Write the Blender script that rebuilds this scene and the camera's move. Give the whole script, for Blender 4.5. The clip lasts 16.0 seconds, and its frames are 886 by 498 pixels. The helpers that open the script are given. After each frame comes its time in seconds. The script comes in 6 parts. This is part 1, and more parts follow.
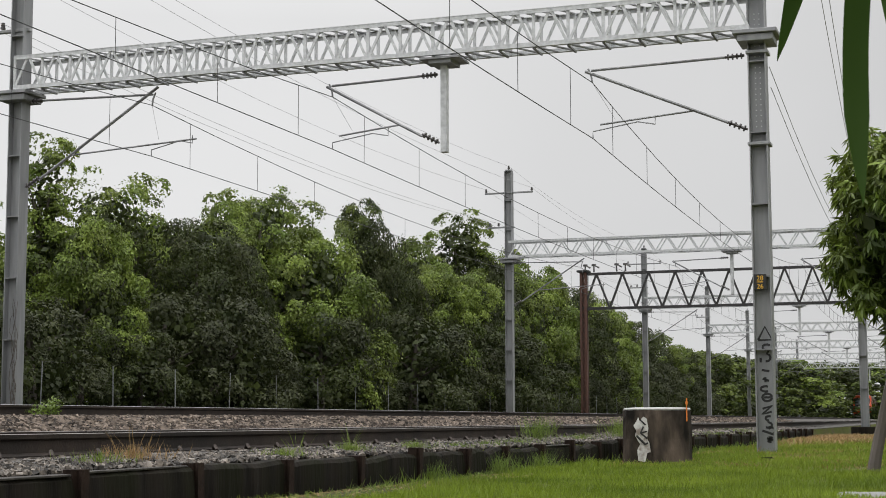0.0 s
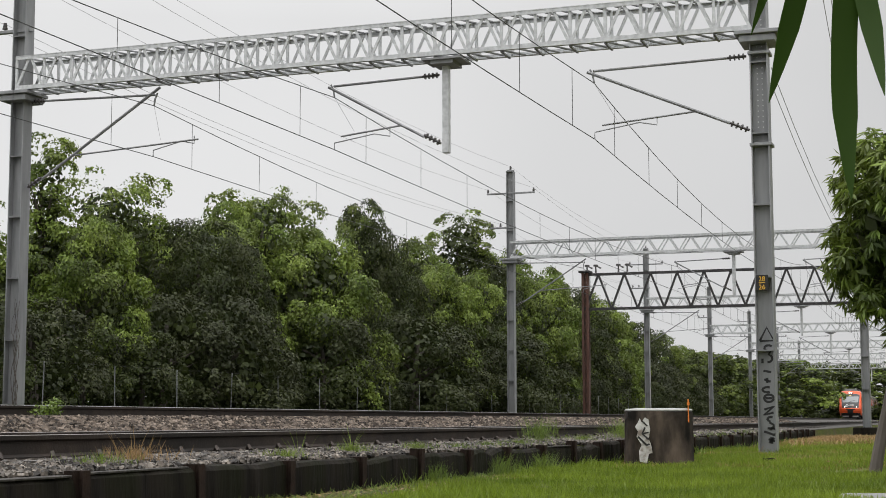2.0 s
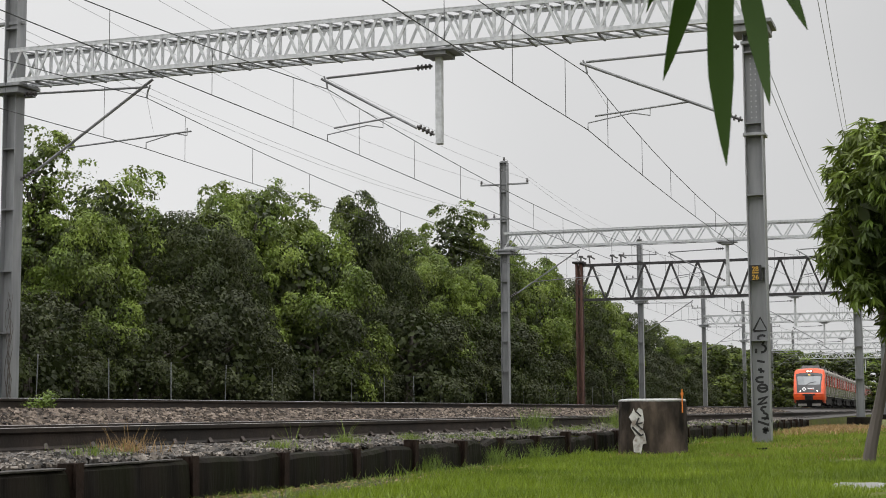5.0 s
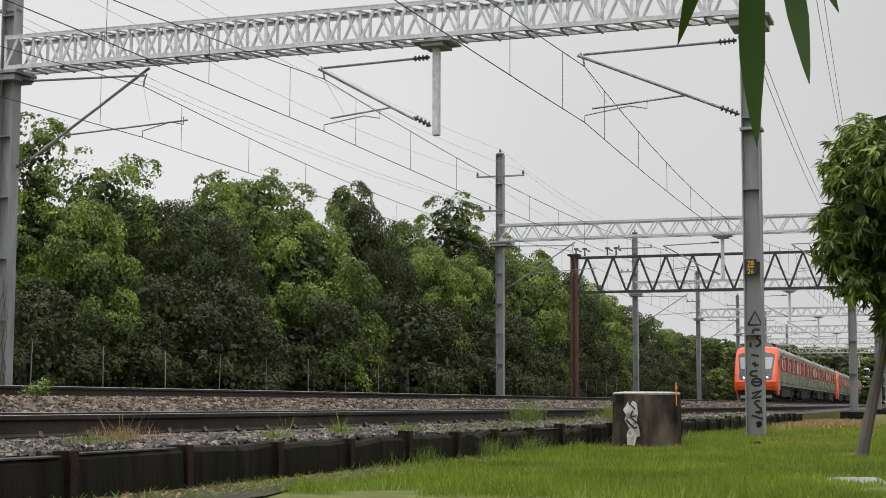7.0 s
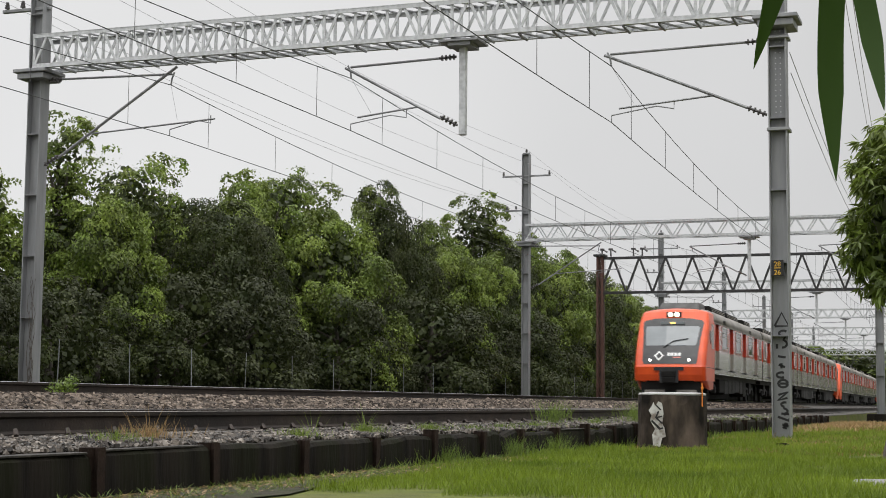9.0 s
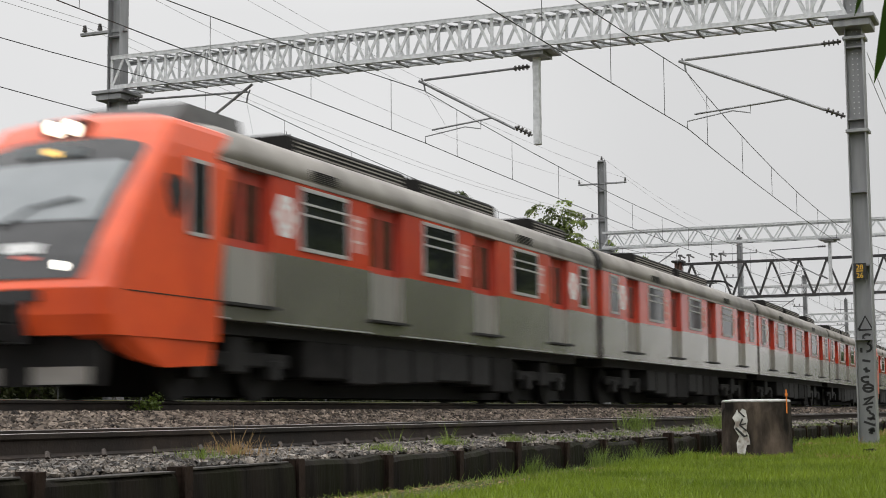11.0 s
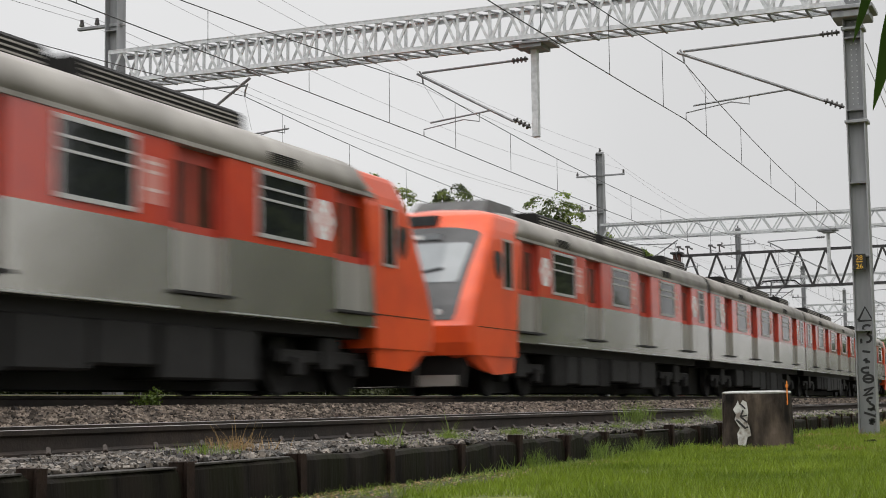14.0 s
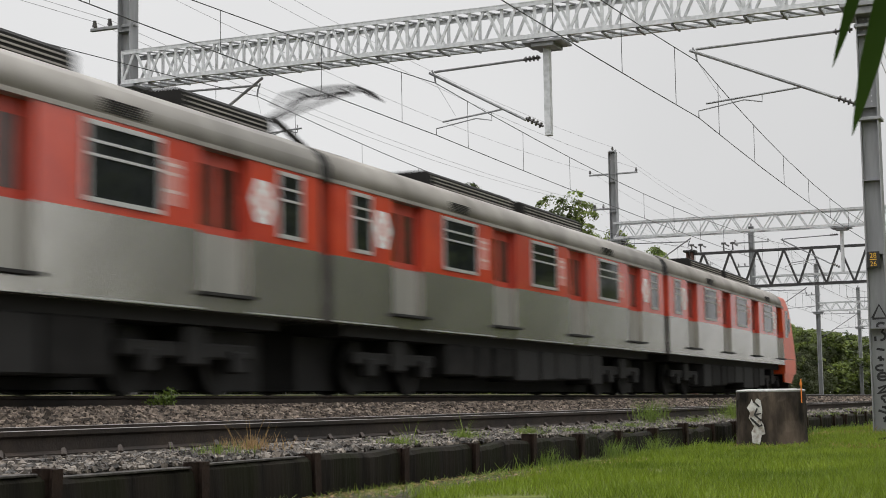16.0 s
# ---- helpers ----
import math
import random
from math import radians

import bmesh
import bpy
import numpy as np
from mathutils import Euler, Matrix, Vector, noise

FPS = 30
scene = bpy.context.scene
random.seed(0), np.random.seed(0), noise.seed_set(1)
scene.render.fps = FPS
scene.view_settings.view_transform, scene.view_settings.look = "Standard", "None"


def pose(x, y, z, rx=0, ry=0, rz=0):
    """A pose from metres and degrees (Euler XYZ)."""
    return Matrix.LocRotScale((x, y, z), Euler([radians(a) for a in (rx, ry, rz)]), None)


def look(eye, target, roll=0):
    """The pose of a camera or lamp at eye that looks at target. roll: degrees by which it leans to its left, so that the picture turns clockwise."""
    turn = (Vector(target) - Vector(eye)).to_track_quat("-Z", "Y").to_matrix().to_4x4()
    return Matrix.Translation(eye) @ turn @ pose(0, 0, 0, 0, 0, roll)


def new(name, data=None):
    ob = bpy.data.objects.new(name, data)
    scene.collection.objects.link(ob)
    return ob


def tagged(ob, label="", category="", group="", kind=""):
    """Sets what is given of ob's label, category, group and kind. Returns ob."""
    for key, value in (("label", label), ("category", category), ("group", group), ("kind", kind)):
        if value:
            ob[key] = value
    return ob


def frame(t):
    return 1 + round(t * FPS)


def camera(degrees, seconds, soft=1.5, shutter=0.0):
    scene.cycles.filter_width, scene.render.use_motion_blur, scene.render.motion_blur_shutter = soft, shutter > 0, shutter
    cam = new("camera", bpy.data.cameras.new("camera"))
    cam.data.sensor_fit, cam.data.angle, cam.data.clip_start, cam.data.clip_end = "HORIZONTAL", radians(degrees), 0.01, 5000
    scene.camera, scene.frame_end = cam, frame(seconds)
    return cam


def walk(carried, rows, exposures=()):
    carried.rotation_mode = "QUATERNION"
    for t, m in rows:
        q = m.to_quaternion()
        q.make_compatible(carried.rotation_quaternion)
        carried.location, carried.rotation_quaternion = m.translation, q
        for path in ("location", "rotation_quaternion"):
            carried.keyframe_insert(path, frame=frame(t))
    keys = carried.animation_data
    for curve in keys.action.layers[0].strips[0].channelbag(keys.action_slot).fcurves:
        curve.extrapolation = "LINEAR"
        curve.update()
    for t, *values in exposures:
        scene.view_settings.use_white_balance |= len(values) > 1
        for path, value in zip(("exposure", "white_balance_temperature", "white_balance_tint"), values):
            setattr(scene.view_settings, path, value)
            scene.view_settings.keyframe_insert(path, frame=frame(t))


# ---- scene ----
cam = camera(31.51, 16.0, soft=0.9, shutter=0.5)
EYE = 0.62
walk(cam, [
    (0.0, pose(0.000, 0.000, EYE + 0.000, 96.237, 0.154, 19.057)),
    (0.5, pose(-0.000, -0.004, EYE + 0.002, 96.297, 0.036, 19.031)),
    (1.0, pose(0.001, 0.006, EYE + 0.001, 96.341, 0.248, 19.043)),
    (1.5, pose(0.000, 0.002, EYE + 0.001, 96.341, 0.031, 19.056)),
    (2.0, pose(0.002, 0.004, EYE + 0.006, 96.248, 0.113, 19.122)),
    (2.5, pose(0.006, 0.006, EYE + 0.000, 96.252, -0.069, 19.103)),
    (3.0, pose(0.002, 0.004, EYE + 0.006, 96.279, 0.123, 19.060)),
    (3.5, pose(0.003, 0.012, EYE + -0.001, 96.274, 0.037, 19.066)),
    (4.0, pose(0.004, 0.013, EYE + 0.004, 96.237, 0.218, 19.042)),
    (4.5, pose(0.007, 0.012, EYE + 0.005, 96.090, 0.374, 18.962)),
    (7.0, pose(0.000, 0.002, EYE + 0.005, 95.612, -0.161, 18.694)),
    (7.5, pose(0.002, 0.006, EYE + 0.009, 95.597, -0.246, 18.818)),
    (8.0, pose(-0.003, -0.005, EYE + 0.002, 95.611, -0.411, 19.111)),
    (8.5, pose(-0.004, 0.000, EYE + -0.001, 95.600, -0.307, 19.384)),
    (9.0, pose(-0.003, -0.000, EYE + 0.000, 95.597, -0.511, 19.604)),
    (9.5, pose(-0.008, -0.002, EYE + 0.008, 95.635, -0.121, 19.913)),
    (10.0, pose(-0.013, -0.005, EYE + 0.013, 95.800, 0.114, 21.077)),
    (10.2, pose(-0.017, -0.010, EYE + 0.023, 95.851, 0.224, 21.513)),
    (12.3, pose(-0.042, -0.002, EYE + 0.022, 95.940, 0.575, 22.828)),
    (12.5, pose(-0.048, 0.004, EYE + 0.037, 95.838, 0.544, 22.661)),
    (13.0, pose(-0.050, 0.005, EYE + 0.022, 95.757, 0.431, 22.387)),
    (13.5, pose(-0.054, 0.007, EYE + 0.033, 95.717, 0.368, 22.372)),
    (14.0, pose(-0.054, 0.013, EYE + 0.031, 95.699, 0.801, 22.466)),
    (14.5, pose(-0.058, 0.004, EYE + 0.036, 95.709, 0.829, 22.639)),
    (15.0, pose(-0.059, 0.011, EYE + 0.037, 95.680, 0.838, 22.728)),
    (15.5, pose(-0.062, 0.008, EYE + 0.041, 95.660, 0.961, 22.839)),
    (16.0, pose(-0.057, 0.005, EYE + 0.034, 95.665, 0.958, 22.946)),
])

# ---- light: rain under a closed white-grey sky ----
world = bpy.data.worlds.new("overcast")
scene.world = world
world.use_nodes = True
wn, wl = world.node_tree.nodes, world.node_tree.links
wn.clear()
w_out = wn.new("ShaderNodeOutputWorld")
w_bg = wn.new("ShaderNodeBackground")
w_sky = wn.new("ShaderNodeTexSky")
w_sky.sky_type, w_sky.sun_disc = "NISHITA", False
w_sky.sun_elevation, w_sky.sun_rotation = radians(58), radians(200)
w_grey = wn.new("ShaderNodeHueSaturation")
w_grey.inputs["Saturation"].default_value = 0.08
w_grey.inputs["Value"].default_value = 0.05
w_coord = wn.new("ShaderNodeTexCoord")
w_cloud = wn.new("ShaderNodeTexNoise")
w_cloud.inputs["Scale"].default_value, w_cloud.inputs["Detail"].default_value = 2.2, 4
w_ramp = wn.new("ShaderNodeValToRGB")
w_ramp.color_ramp.elements[0].position, w_ramp.color_ramp.elements[1].position = 0.3, 0.75
w_ramp.color_ramp.elements[0].color = (0.685, 0.687, 0.692, 1)
w_ramp.color_ramp.elements[1].color = (0.815, 0.815, 0.818, 1)
w_mix = wn.new("ShaderNodeMix")
w_mix.data_type = "RGBA"
w_mix.inputs[0].default_value = 0.88
wl.new(w_coord.outputs["Generated"], w_cloud.inputs["Vector"])
wl.new(w_cloud.outputs["Fac"], w_ramp.inputs["Fac"])
wl.new(w_sky.outputs["Color"], w_grey.inputs["Color"])
wl.new(w_grey.outputs["Color"], w_mix.inputs[6])
wl.new(w_ramp.outputs["Color"], w_mix.inputs[7])
# an overcast sky is brighter overhead than at the horizon
w_sep = wn.new("ShaderNodeSeparateXYZ")
w_up = wn.new("ShaderNodeMapRange")
w_up.inputs["From Min"].default_value, w_up.inputs["From Max"].default_value = 0.25, 1.0
w_up.inputs["To Min"].default_value, w_up.inputs["To Max"].default_value = 1.08, 3.9
w_mul = wn.new("ShaderNodeMix")
w_mul.data_type, w_mul.blend_type = "RGBA", "MULTIPLY"
w_mul.inputs[0].default_value = 1.0
wl.new(w_coord.outputs["Generated"], w_sep.inputs[0])
wl.new(w_sep.outputs["Z"], w_up.inputs["Value"])
wl.new(w_mix.outputs[2], w_mul.inputs[6])
wl.new(w_up.outputs["Result"], w_mul.inputs[7])
# thinner cloud, and so more light, over the forest than down the line
w_side = wn.new("ShaderNodeMapRange")
w_side.interpolation_type = "SMOOTHSTEP"
w_side.inputs["From Min"].default_value, w_side.inputs["From Max"].default_value = -0.7, 0.2
w_side.inputs["To Min"].default_value, w_side.inputs["To Max"].default_value = 1.08, 0.84
w_mul2 = wn.new("ShaderNodeMix")
w_mul2.data_type, w_mul2.blend_type = "RGBA", "MULTIPLY"
w_mul2.inputs[0].default_value = 1.0
wl.new(w_sep.outputs["X"], w_side.inputs["Value"])
wl.new(w_mul.outputs[2], w_mul2.inputs[6])
wl.new(w_side.outputs["Result"], w_mul2.inputs[7])
wl.new(w_mul2.outputs[2], w_bg.inputs["Color"])
w_bg.inputs["Strength"].default_value = 1.0
wl.new(w_bg.outputs["Background"], w_out.inputs["Surface"])

sun = new("sun", bpy.data.lights.new("sun", "SUN"))
sun.data.energy, sun.data.angle, sun.data.color = 0.6, radians(40), (1.0, 0.98, 0.95)
sun.matrix_world = look((0, 0, 40), (-6, 14, 0))

# ---- materials ----
def mat(name, c1, c2=None, scale=4.0, rough=0.6, metal=0.0, bump=0.0, bump_scale=40.0, fine=0.25, stain=None, stain_scale=0.7,
        streak=False, island=0.0, emit=0.0, spec=0.5, trans=0.0, wet=0.0):
    """Two scales of variation between c1 and c2, an optional large stain colour, fine relief, and variation from piece to piece."""
    m = bpy.data.materials.new(name)
    m.use_nodes = True
    n, l = m.node_tree.nodes, m.node_tree.links
    b = n["Principled BSDF"]
    c2 = c2 or tuple(min(1, v * 1.25) for v in c1)
    co = n.new("ShaderNodeTexCoord")
    mp = n.new("ShaderNodeMapping")
    l.new(co.outputs["Object"], mp.inputs["Vector"])
    if streak:
        mp.inputs["Scale"].default_value = (1, 1, 0.12 if streak is True else streak)
    t1 = n.new("ShaderNodeTexNoise")
    t1.inputs["Scale"].default_value, t1.inputs["Detail"].default_value = scale, 6
    l.new(mp.outputs["Vector"], t1.inputs["Vector"])
    r1 = n.new("ShaderNodeValToRGB")
    r1.color_ramp.elements[0].position, r1.color_ramp.elements[1].position = 0.32, 0.68
    r1.color_ramp.elements[0].color, r1.color_ramp.elements[1].color = (*c1, 1), (*c2, 1)
    l.new(t1.outputs["Fac"], r1.inputs["Fac"])
    last = r1.outputs["Color"]
    if stain:
        t2 = n.new("ShaderNodeTexNoise")
        t2.inputs["Scale"].default_value, t2.inputs["Detail"].default_value = stain_scale, 5
        l.new(mp.outputs["Vector"], t2.inputs["Vector"])
        r2 = n.new("ShaderNodeValToRGB")
        r2.color_ramp.elements[0].position, r2.color_ramp.elements[1].position = 0.46, 0.66
        l.new(t2.outputs["Fac"], r2.inputs["Fac"])
        mx = n.new("ShaderNodeMix")
        mx.data_type = "RGBA"
        l.new(r2.outputs["Color"], mx.inputs[0])
        l.new(last, mx.inputs[6])
        mx.inputs[7].default_value = (*stain, 1)
        last = mx.outputs[2]
    if island:
        g = n.new("ShaderNodeNewGeometry")
        mr = n.new("ShaderNodeMapRange")
        mr.inputs["To Min"].default_value, mr.inputs["To Max"].default_value = 1 - island, 1 + island
        l.new(g.outputs["Random Per Island"], mr.inputs["Value"])
        hs = n.new("ShaderNodeHueSaturation")
        l.new(mr.outputs["Result"], hs.inputs["Value"])
        l.new(last, hs.inputs["Color"])
        last = hs.outputs["Color"]
    l.new(last, b.inputs["Base Color"])
    b.inputs["Roughness"].default_value, b.inputs["Metallic"].default_value = rough, metal
    b.inputs["Specular IOR Level"].default_value = spec
    if wet:
        t3 = n.new("ShaderNodeTexNoise")
        t3.inputs["Scale"].default_value = 1.3
        l.new(co.outputs["Object"], t3.inputs["Vector"])
        m3 = n.new("ShaderNodeMapRange")
        m3.inputs["From Min"].default_value, m3.inputs["From Max"].default_value = 0.35, 0.65
        m3.inputs["To Min"].default_value, m3.inputs["To Max"].default_value = max(0.05, rough - wet), rough
        l.new(t3.outputs["Fac"], m3.inputs["Value"])
        l.new(m3.outputs["Result"], b.inputs["Roughness"])
    if bump:
        tb = n.new("ShaderNodeTexNoise")
        tb.inputs["Scale"].default_value, tb.inputs["Detail"].default_value = bump_scale, 4
        l.new(mp.outputs["Vector"], tb.inputs["Vector"])
        bp = n.new("ShaderNodeBump")
        bp.inputs["Strength"].default_value, bp.inputs["Distance"].default_value = bump, 0.02
        l.new(tb.outputs["Fac"], bp.inputs["Height"])
        l.new(bp.outputs["Normal"], b.inputs["Normal"])
    if emit:
        l.new(last, b.inputs["Emission Color"])
        b.inputs["Emission Strength"].default_value = emit
    return m


def leaf_mat(name, dark, light, rough=0.45):
    """Leaves: colour from leaf to leaf and from clump to clump, a little light through them."""
    m = mat(name, dark, light, scale=0.55, rough=rough, island=0.3, spec=0.35)
    n, l = m.node_tree.nodes, m.node_tree.links
    b = n["Principled BSDF"]
    col = b.inputs["Base Color"].links[0].from_socket
    tr = n.new("ShaderNodeBsdfTranslucent")
    l.new(col, tr.inputs["Color"])
    mx = n.new("ShaderNodeMixShader")
    mx.inputs[0].default_value = 0.28
    l.new(b.outputs[0], mx.inputs[1])
    l.new(tr.outputs[0], mx.inputs[2])
    l.new(mx.outputs[0], n["Material Output"].inputs["Surface"])
    return m


GALV = mat("galvanised_steel", (0.22, 0.225, 0.235), (0.34, 0.345, 0.35), 6, 0.5, 0.3, 0.1, 60, stain=(0.19, 0.19, 0.195), streak=True)
GALV_NEW = mat("bright_galvanised_steel", (0.46, 0.47, 0.48), (0.66, 0.67, 0.68), 9, 0.42, 0.2, 0.08, 70)
OLD_IRON = mat("black_riveted_iron", (0.03, 0.03, 0.032), (0.06, 0.055, 0.055), 5, 0.6, 0.3, 0.15)
RUST_POST = mat("rust_red_painted_iron", (0.09, 0.038, 0.028), (0.15, 0.07, 0.05), 4, 0.7, 0.1, 0.2, stain=(0.06, 0.04, 0.032), streak=True)
WIRE = mat("dull_copper_wire", (0.045, 0.045, 0.047), (0.07, 0.07, 0.07), 3, 0.5, 0.5)
WIRE_PALE = mat("pale_aluminium_wire", (0.3, 0.3, 0.31), (0.38, 0.38, 0.38), 3, 0.5, 0.3)
INSUL = mat("dark_insulator", (0.06, 0.055, 0.055), (0.1, 0.09, 0.09), 20, 0.3)
RAIL_SIDE = mat("rusty_rail_web", (0.026, 0.02, 0.017), (0.05, 0.037, 0.029), 7, 0.75, 0.1, 0.3, 50, stain=(0.02, 0.017, 0.015), spec=0.3)
RAIL_TOP = mat("polished_rail_head", (0.42, 0.42, 0.43), (0.55, 0.55, 0.56), 5, 0.22, 0.9)
SLEEPER = mat("wet_dark_sleeper_wood", (0.04, 0.033, 0.028), (0.085, 0.07, 0.06), 6, 0.55, 0, 0.5, 30, wet=0.3)
BALLAST = mat("granite_ballast_bed", (0.03, 0.026, 0.023), (0.08, 0.07, 0.062), 22, 0.8, 0, 0.9, 26, stain=(0.035, 0.032, 0.026))
STONE = mat("brown_granite_ballast", (0.042, 0.032, 0.026), (0.2, 0.162, 0.13), 5.0, 0.8, 0, 0.3, 60, island=0.85, spec=0.25)
STONE_GREY = mat("wet_grey_ballast", (0.022, 0.018, 0.015), (0.185, 0.16, 0.135), 5.0, 0.45, 0, 0.3, 60, island=0.85, spec=0.25)
WALL = mat("dark_mossy_concrete", (0.005, 0.0043, 0.0036), (0.026, 0.0215, 0.017), 4.5, 0.9, 0, 0.8, 25, stain=(0.012, 0.0125, 0.006), stain_scale=2.2, streak=True, spec=0.12)
WALL_POST = mat("rusty_old_rail_post", (0.014, 0.0095, 0.0075), (0.036, 0.023, 0.017), 8, 0.85, 0.1, 0.4, spec=0.15)
CONCRETE_CAP = mat("pale_wet_concrete", (0.3, 0.3, 0.29), (0.45, 0.45, 0.44), 9, 0.5, 0, 0.4, 30, stain=(0.16, 0.15, 0.13), wet=0.2)
BLOCK = mat("stained_concrete_block", (0.012, 0.0095, 0.0075), (0.13, 0.1, 0.078), 5, 0.85, 0, 0.9, 18, stain=(0.009, 0.0075, 0.006), stain_scale=3.2, streak=0.32, spec=0.2)
CHALK = mat("flaking_white_paint", (0.5, 0.49, 0.47), (0.68, 0.67, 0.65), 12, 0.7, 0, 0.3, stain=(0.25, 0.21, 0.18), stain_scale=9)
BLACK_PAINT = mat("black_spray_paint", (0.014, 0.014, 0.015), (0.025, 0.025, 0.026), 20, 0.5)
SIGN_BLACK = mat("black_enamel", (0.012, 0.012, 0.013), (0.02, 0.02, 0.02), 10, 0.35)
SIGN_AMBER = mat("amber_reflective_paint", (0.75, 0.42, 0.03), (0.8, 0.47, 0.05), 30, 0.4)
ORANGE_PLASTIC = mat("orange_marker_paint", (0.75, 0.2, 0.03), (0.8, 0.25, 0.04), 10, 0.5)
GROUND = mat("wet_soil_and_turf", (0.065, 0.08, 0.014), (0.125, 0.145, 0.024), 3, 0.85, 0, 0.6, 30, stain=(0.1, 0.085, 0.045), stain_scale=0.5, spec=0.2)
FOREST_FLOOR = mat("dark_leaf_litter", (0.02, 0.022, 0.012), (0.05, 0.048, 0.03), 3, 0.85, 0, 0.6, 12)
EARTH = mat("wet_brown_earth", (0.09, 0.07, 0.035), (0.16, 0.125, 0.07), 3, 0.85, 0, 0.7, 20, stain=(0.08, 0.1, 0.025), stain_scale=1.2, spec=0.2)
BLADE = leaf_mat("grass_blades", (0.11, 0.165, 0.012), (0.215, 0.29, 0.026))
BLADE_DRY = leaf_mat("dry_grass_blades", (0.26, 0.17, 0.07), (0.38, 0.25, 0.12))
WEED = leaf_mat("weed_leaves", (0.1, 0.155, 0.025), (0.2, 0.27, 0.05))
LEAF_A = leaf_mat("forest_leaves", (0.06, 0.09, 0.016), (0.17, 0.215, 0.036), 0.5)
LEAF_B = leaf_mat("bright_forest_leaves", (0.108, 0.168, 0.024), (0.25, 0.325, 0.058), 0.5)
# deep green of vine trees; inside crowns its darkness stands in for shade
LEAF_C = leaf_mat("deep_green_and_inner_shade_leaves", (0.026, 0.037, 0.009), (0.066, 0.085, 0.019), 0.55)
LEAF_M = leaf_mat("mango_leaves", (0.045, 0.075, 0.012), (0.15, 0.19, 0.028), 0.5)
LEAF_NEAR = leaf_mat("bamboo_leaf", (0.03, 0.07, 0.006), (0.055, 0.115, 0.012), 0.5)
BARK = mat("wet_bark", (0.05, 0.042, 0.035), (0.12, 0.1, 0.085), 6, 0.75, 0, 0.8, 14, streak=True)
STEEL = mat("brushed_stainless_steel", (0.58, 0.56, 0.52), (0.68, 0.66, 0.62), 1.6, 0.21, 0.85, 0.02, 60, spec=0.9, stain=(0.5, 0.48, 0.44), stain_scale=0.5)
STEEL_DOOR = mat("pale_door_steel", (0.4, 0.388, 0.36), (0.5, 0.485, 0.45), 3, 0.35, 0.55, 0.03, 60, streak=True)
ROOF_GREY = mat("dirty_grey_roof_paint", (0.27, 0.25, 0.225), (0.36, 0.337, 0.308), 2.2, 0.6, 0.1, 0.1, stain=(0.21, 0.195, 0.175))
RED_BAND = mat("red_livery_paint", (0.56, 0.062, 0.03), (0.64, 0.085, 0.044), 2, 0.14, 0, 0.02, spec=0.95, stain=(0.46, 0.06, 0.042))
RED_DOOR = mat("dark_red_door_paint", (0.45, 0.05, 0.03), (0.52, 0.07, 0.04), 3, 0.4)
ORANGE = mat("orange_red_cab_paint", (0.72, 0.082, 0.016), (0.8, 0.105, 0.022), 2, 0.3, 0, 0.02, stain=(0.6, 0.072, 0.02))
CAB_BLACK = mat("black_cab_mask", (0.02, 0.02, 0.021), (0.035, 0.035, 0.036), 3, 0.25)
GLASS = mat("tinted_window_glass", (0.012, 0.014, 0.015), (0.022, 0.025, 0.026), 1.5, 0.05, spec=0.45)
SHIELD = mat("windscreen_glass", (0.16, 0.18, 0.19), (0.22, 0.24, 0.25), 1.0, 0.05, spec=0.8)
DOOR_GLASS = mat("brown_door_glass", (0.05, 0.022, 0.016), (0.09, 0.04, 0.03), 1.5, 0.08, spec=0.6)
ROOF_DARK = mat("sooty_roof_fairing", (0.05, 0.05, 0.05), (0.1, 0.098, 0.095), 2.5, 0.6, 0.1, 0.1)
WHITE = mat("white_decal", (0.72, 0.72, 0.71), (0.8, 0.8, 0.79), 10, 0.5)
PALE_RED = mat("faded_pink_decal", (0.58, 0.2, 0.165), (0.64, 0.27, 0.23), 10, 0.5)
DECAL_BAR = mat("worn_white_lettering", (0.62, 0.45, 0.42), (0.7, 0.55, 0.52), 10, 0.5)
FRAME_ALU = mat("aluminium_window_frame", (0.5, 0.5, 0.49), (0.6, 0.6, 0.59), 8, 0.4, 0.5)
UNDER = mat("near_black_metal", (0.008, 0.0075, 0.007), (0.017, 0.016, 0.015), 3, 0.75, 0.1, 0.2)
UNDER_GREY = mat("near_black_equipment", (0.009, 0.0085, 0.008), (0.02, 0.019, 0.018), 3, 0.8, 0.1, 0.1, spec=0.2)
RUBBER = mat("black_rubber_bellows", (0.018, 0.018, 0.018), (0.035, 0.035, 0.035), 6, 0.8, spec=0.2)
LAMP_ON = mat("lit_headlamp", (1.0, 0.86, 0.66), (1.0, 0.9, 0.74), 5, 0.3, emit=3.5)
LAMP_SMALL = mat("lit_marker_lamp", (1.0, 0.95, 0.85), (1.0, 0.97, 0.9), 5, 0.3, emit=4.0)
LED = mat("amber_destination_display", (0.95, 0.6, 0.15), (1.0, 0.65, 0.2), 5, 0.4, emit=1.3)
CAP_DARK = mat("grey_wet_concrete_lip", (0.025, 0.022, 0.02), (0.075, 0.068, 0.06), 12, 0.7, 0, 0.5, 30, stain=(0.025, 0.023, 0.02), stain_scale=4, spec=0.3)
RAIL_DULL = mat("dull_brown_rail_head", (0.16, 0.14, 0.125), (0.26, 0.235, 0.215), 9, 0.3, 0.5)
SOIL = mat("dark_wet_soil", (0.022, 0.02, 0.013), (0.06, 0.054, 0.034), 9, 0.85, 0, 0.8, 30, stain=(0.035, 0.045, 0.014), stain_scale=3, spec=0.2)
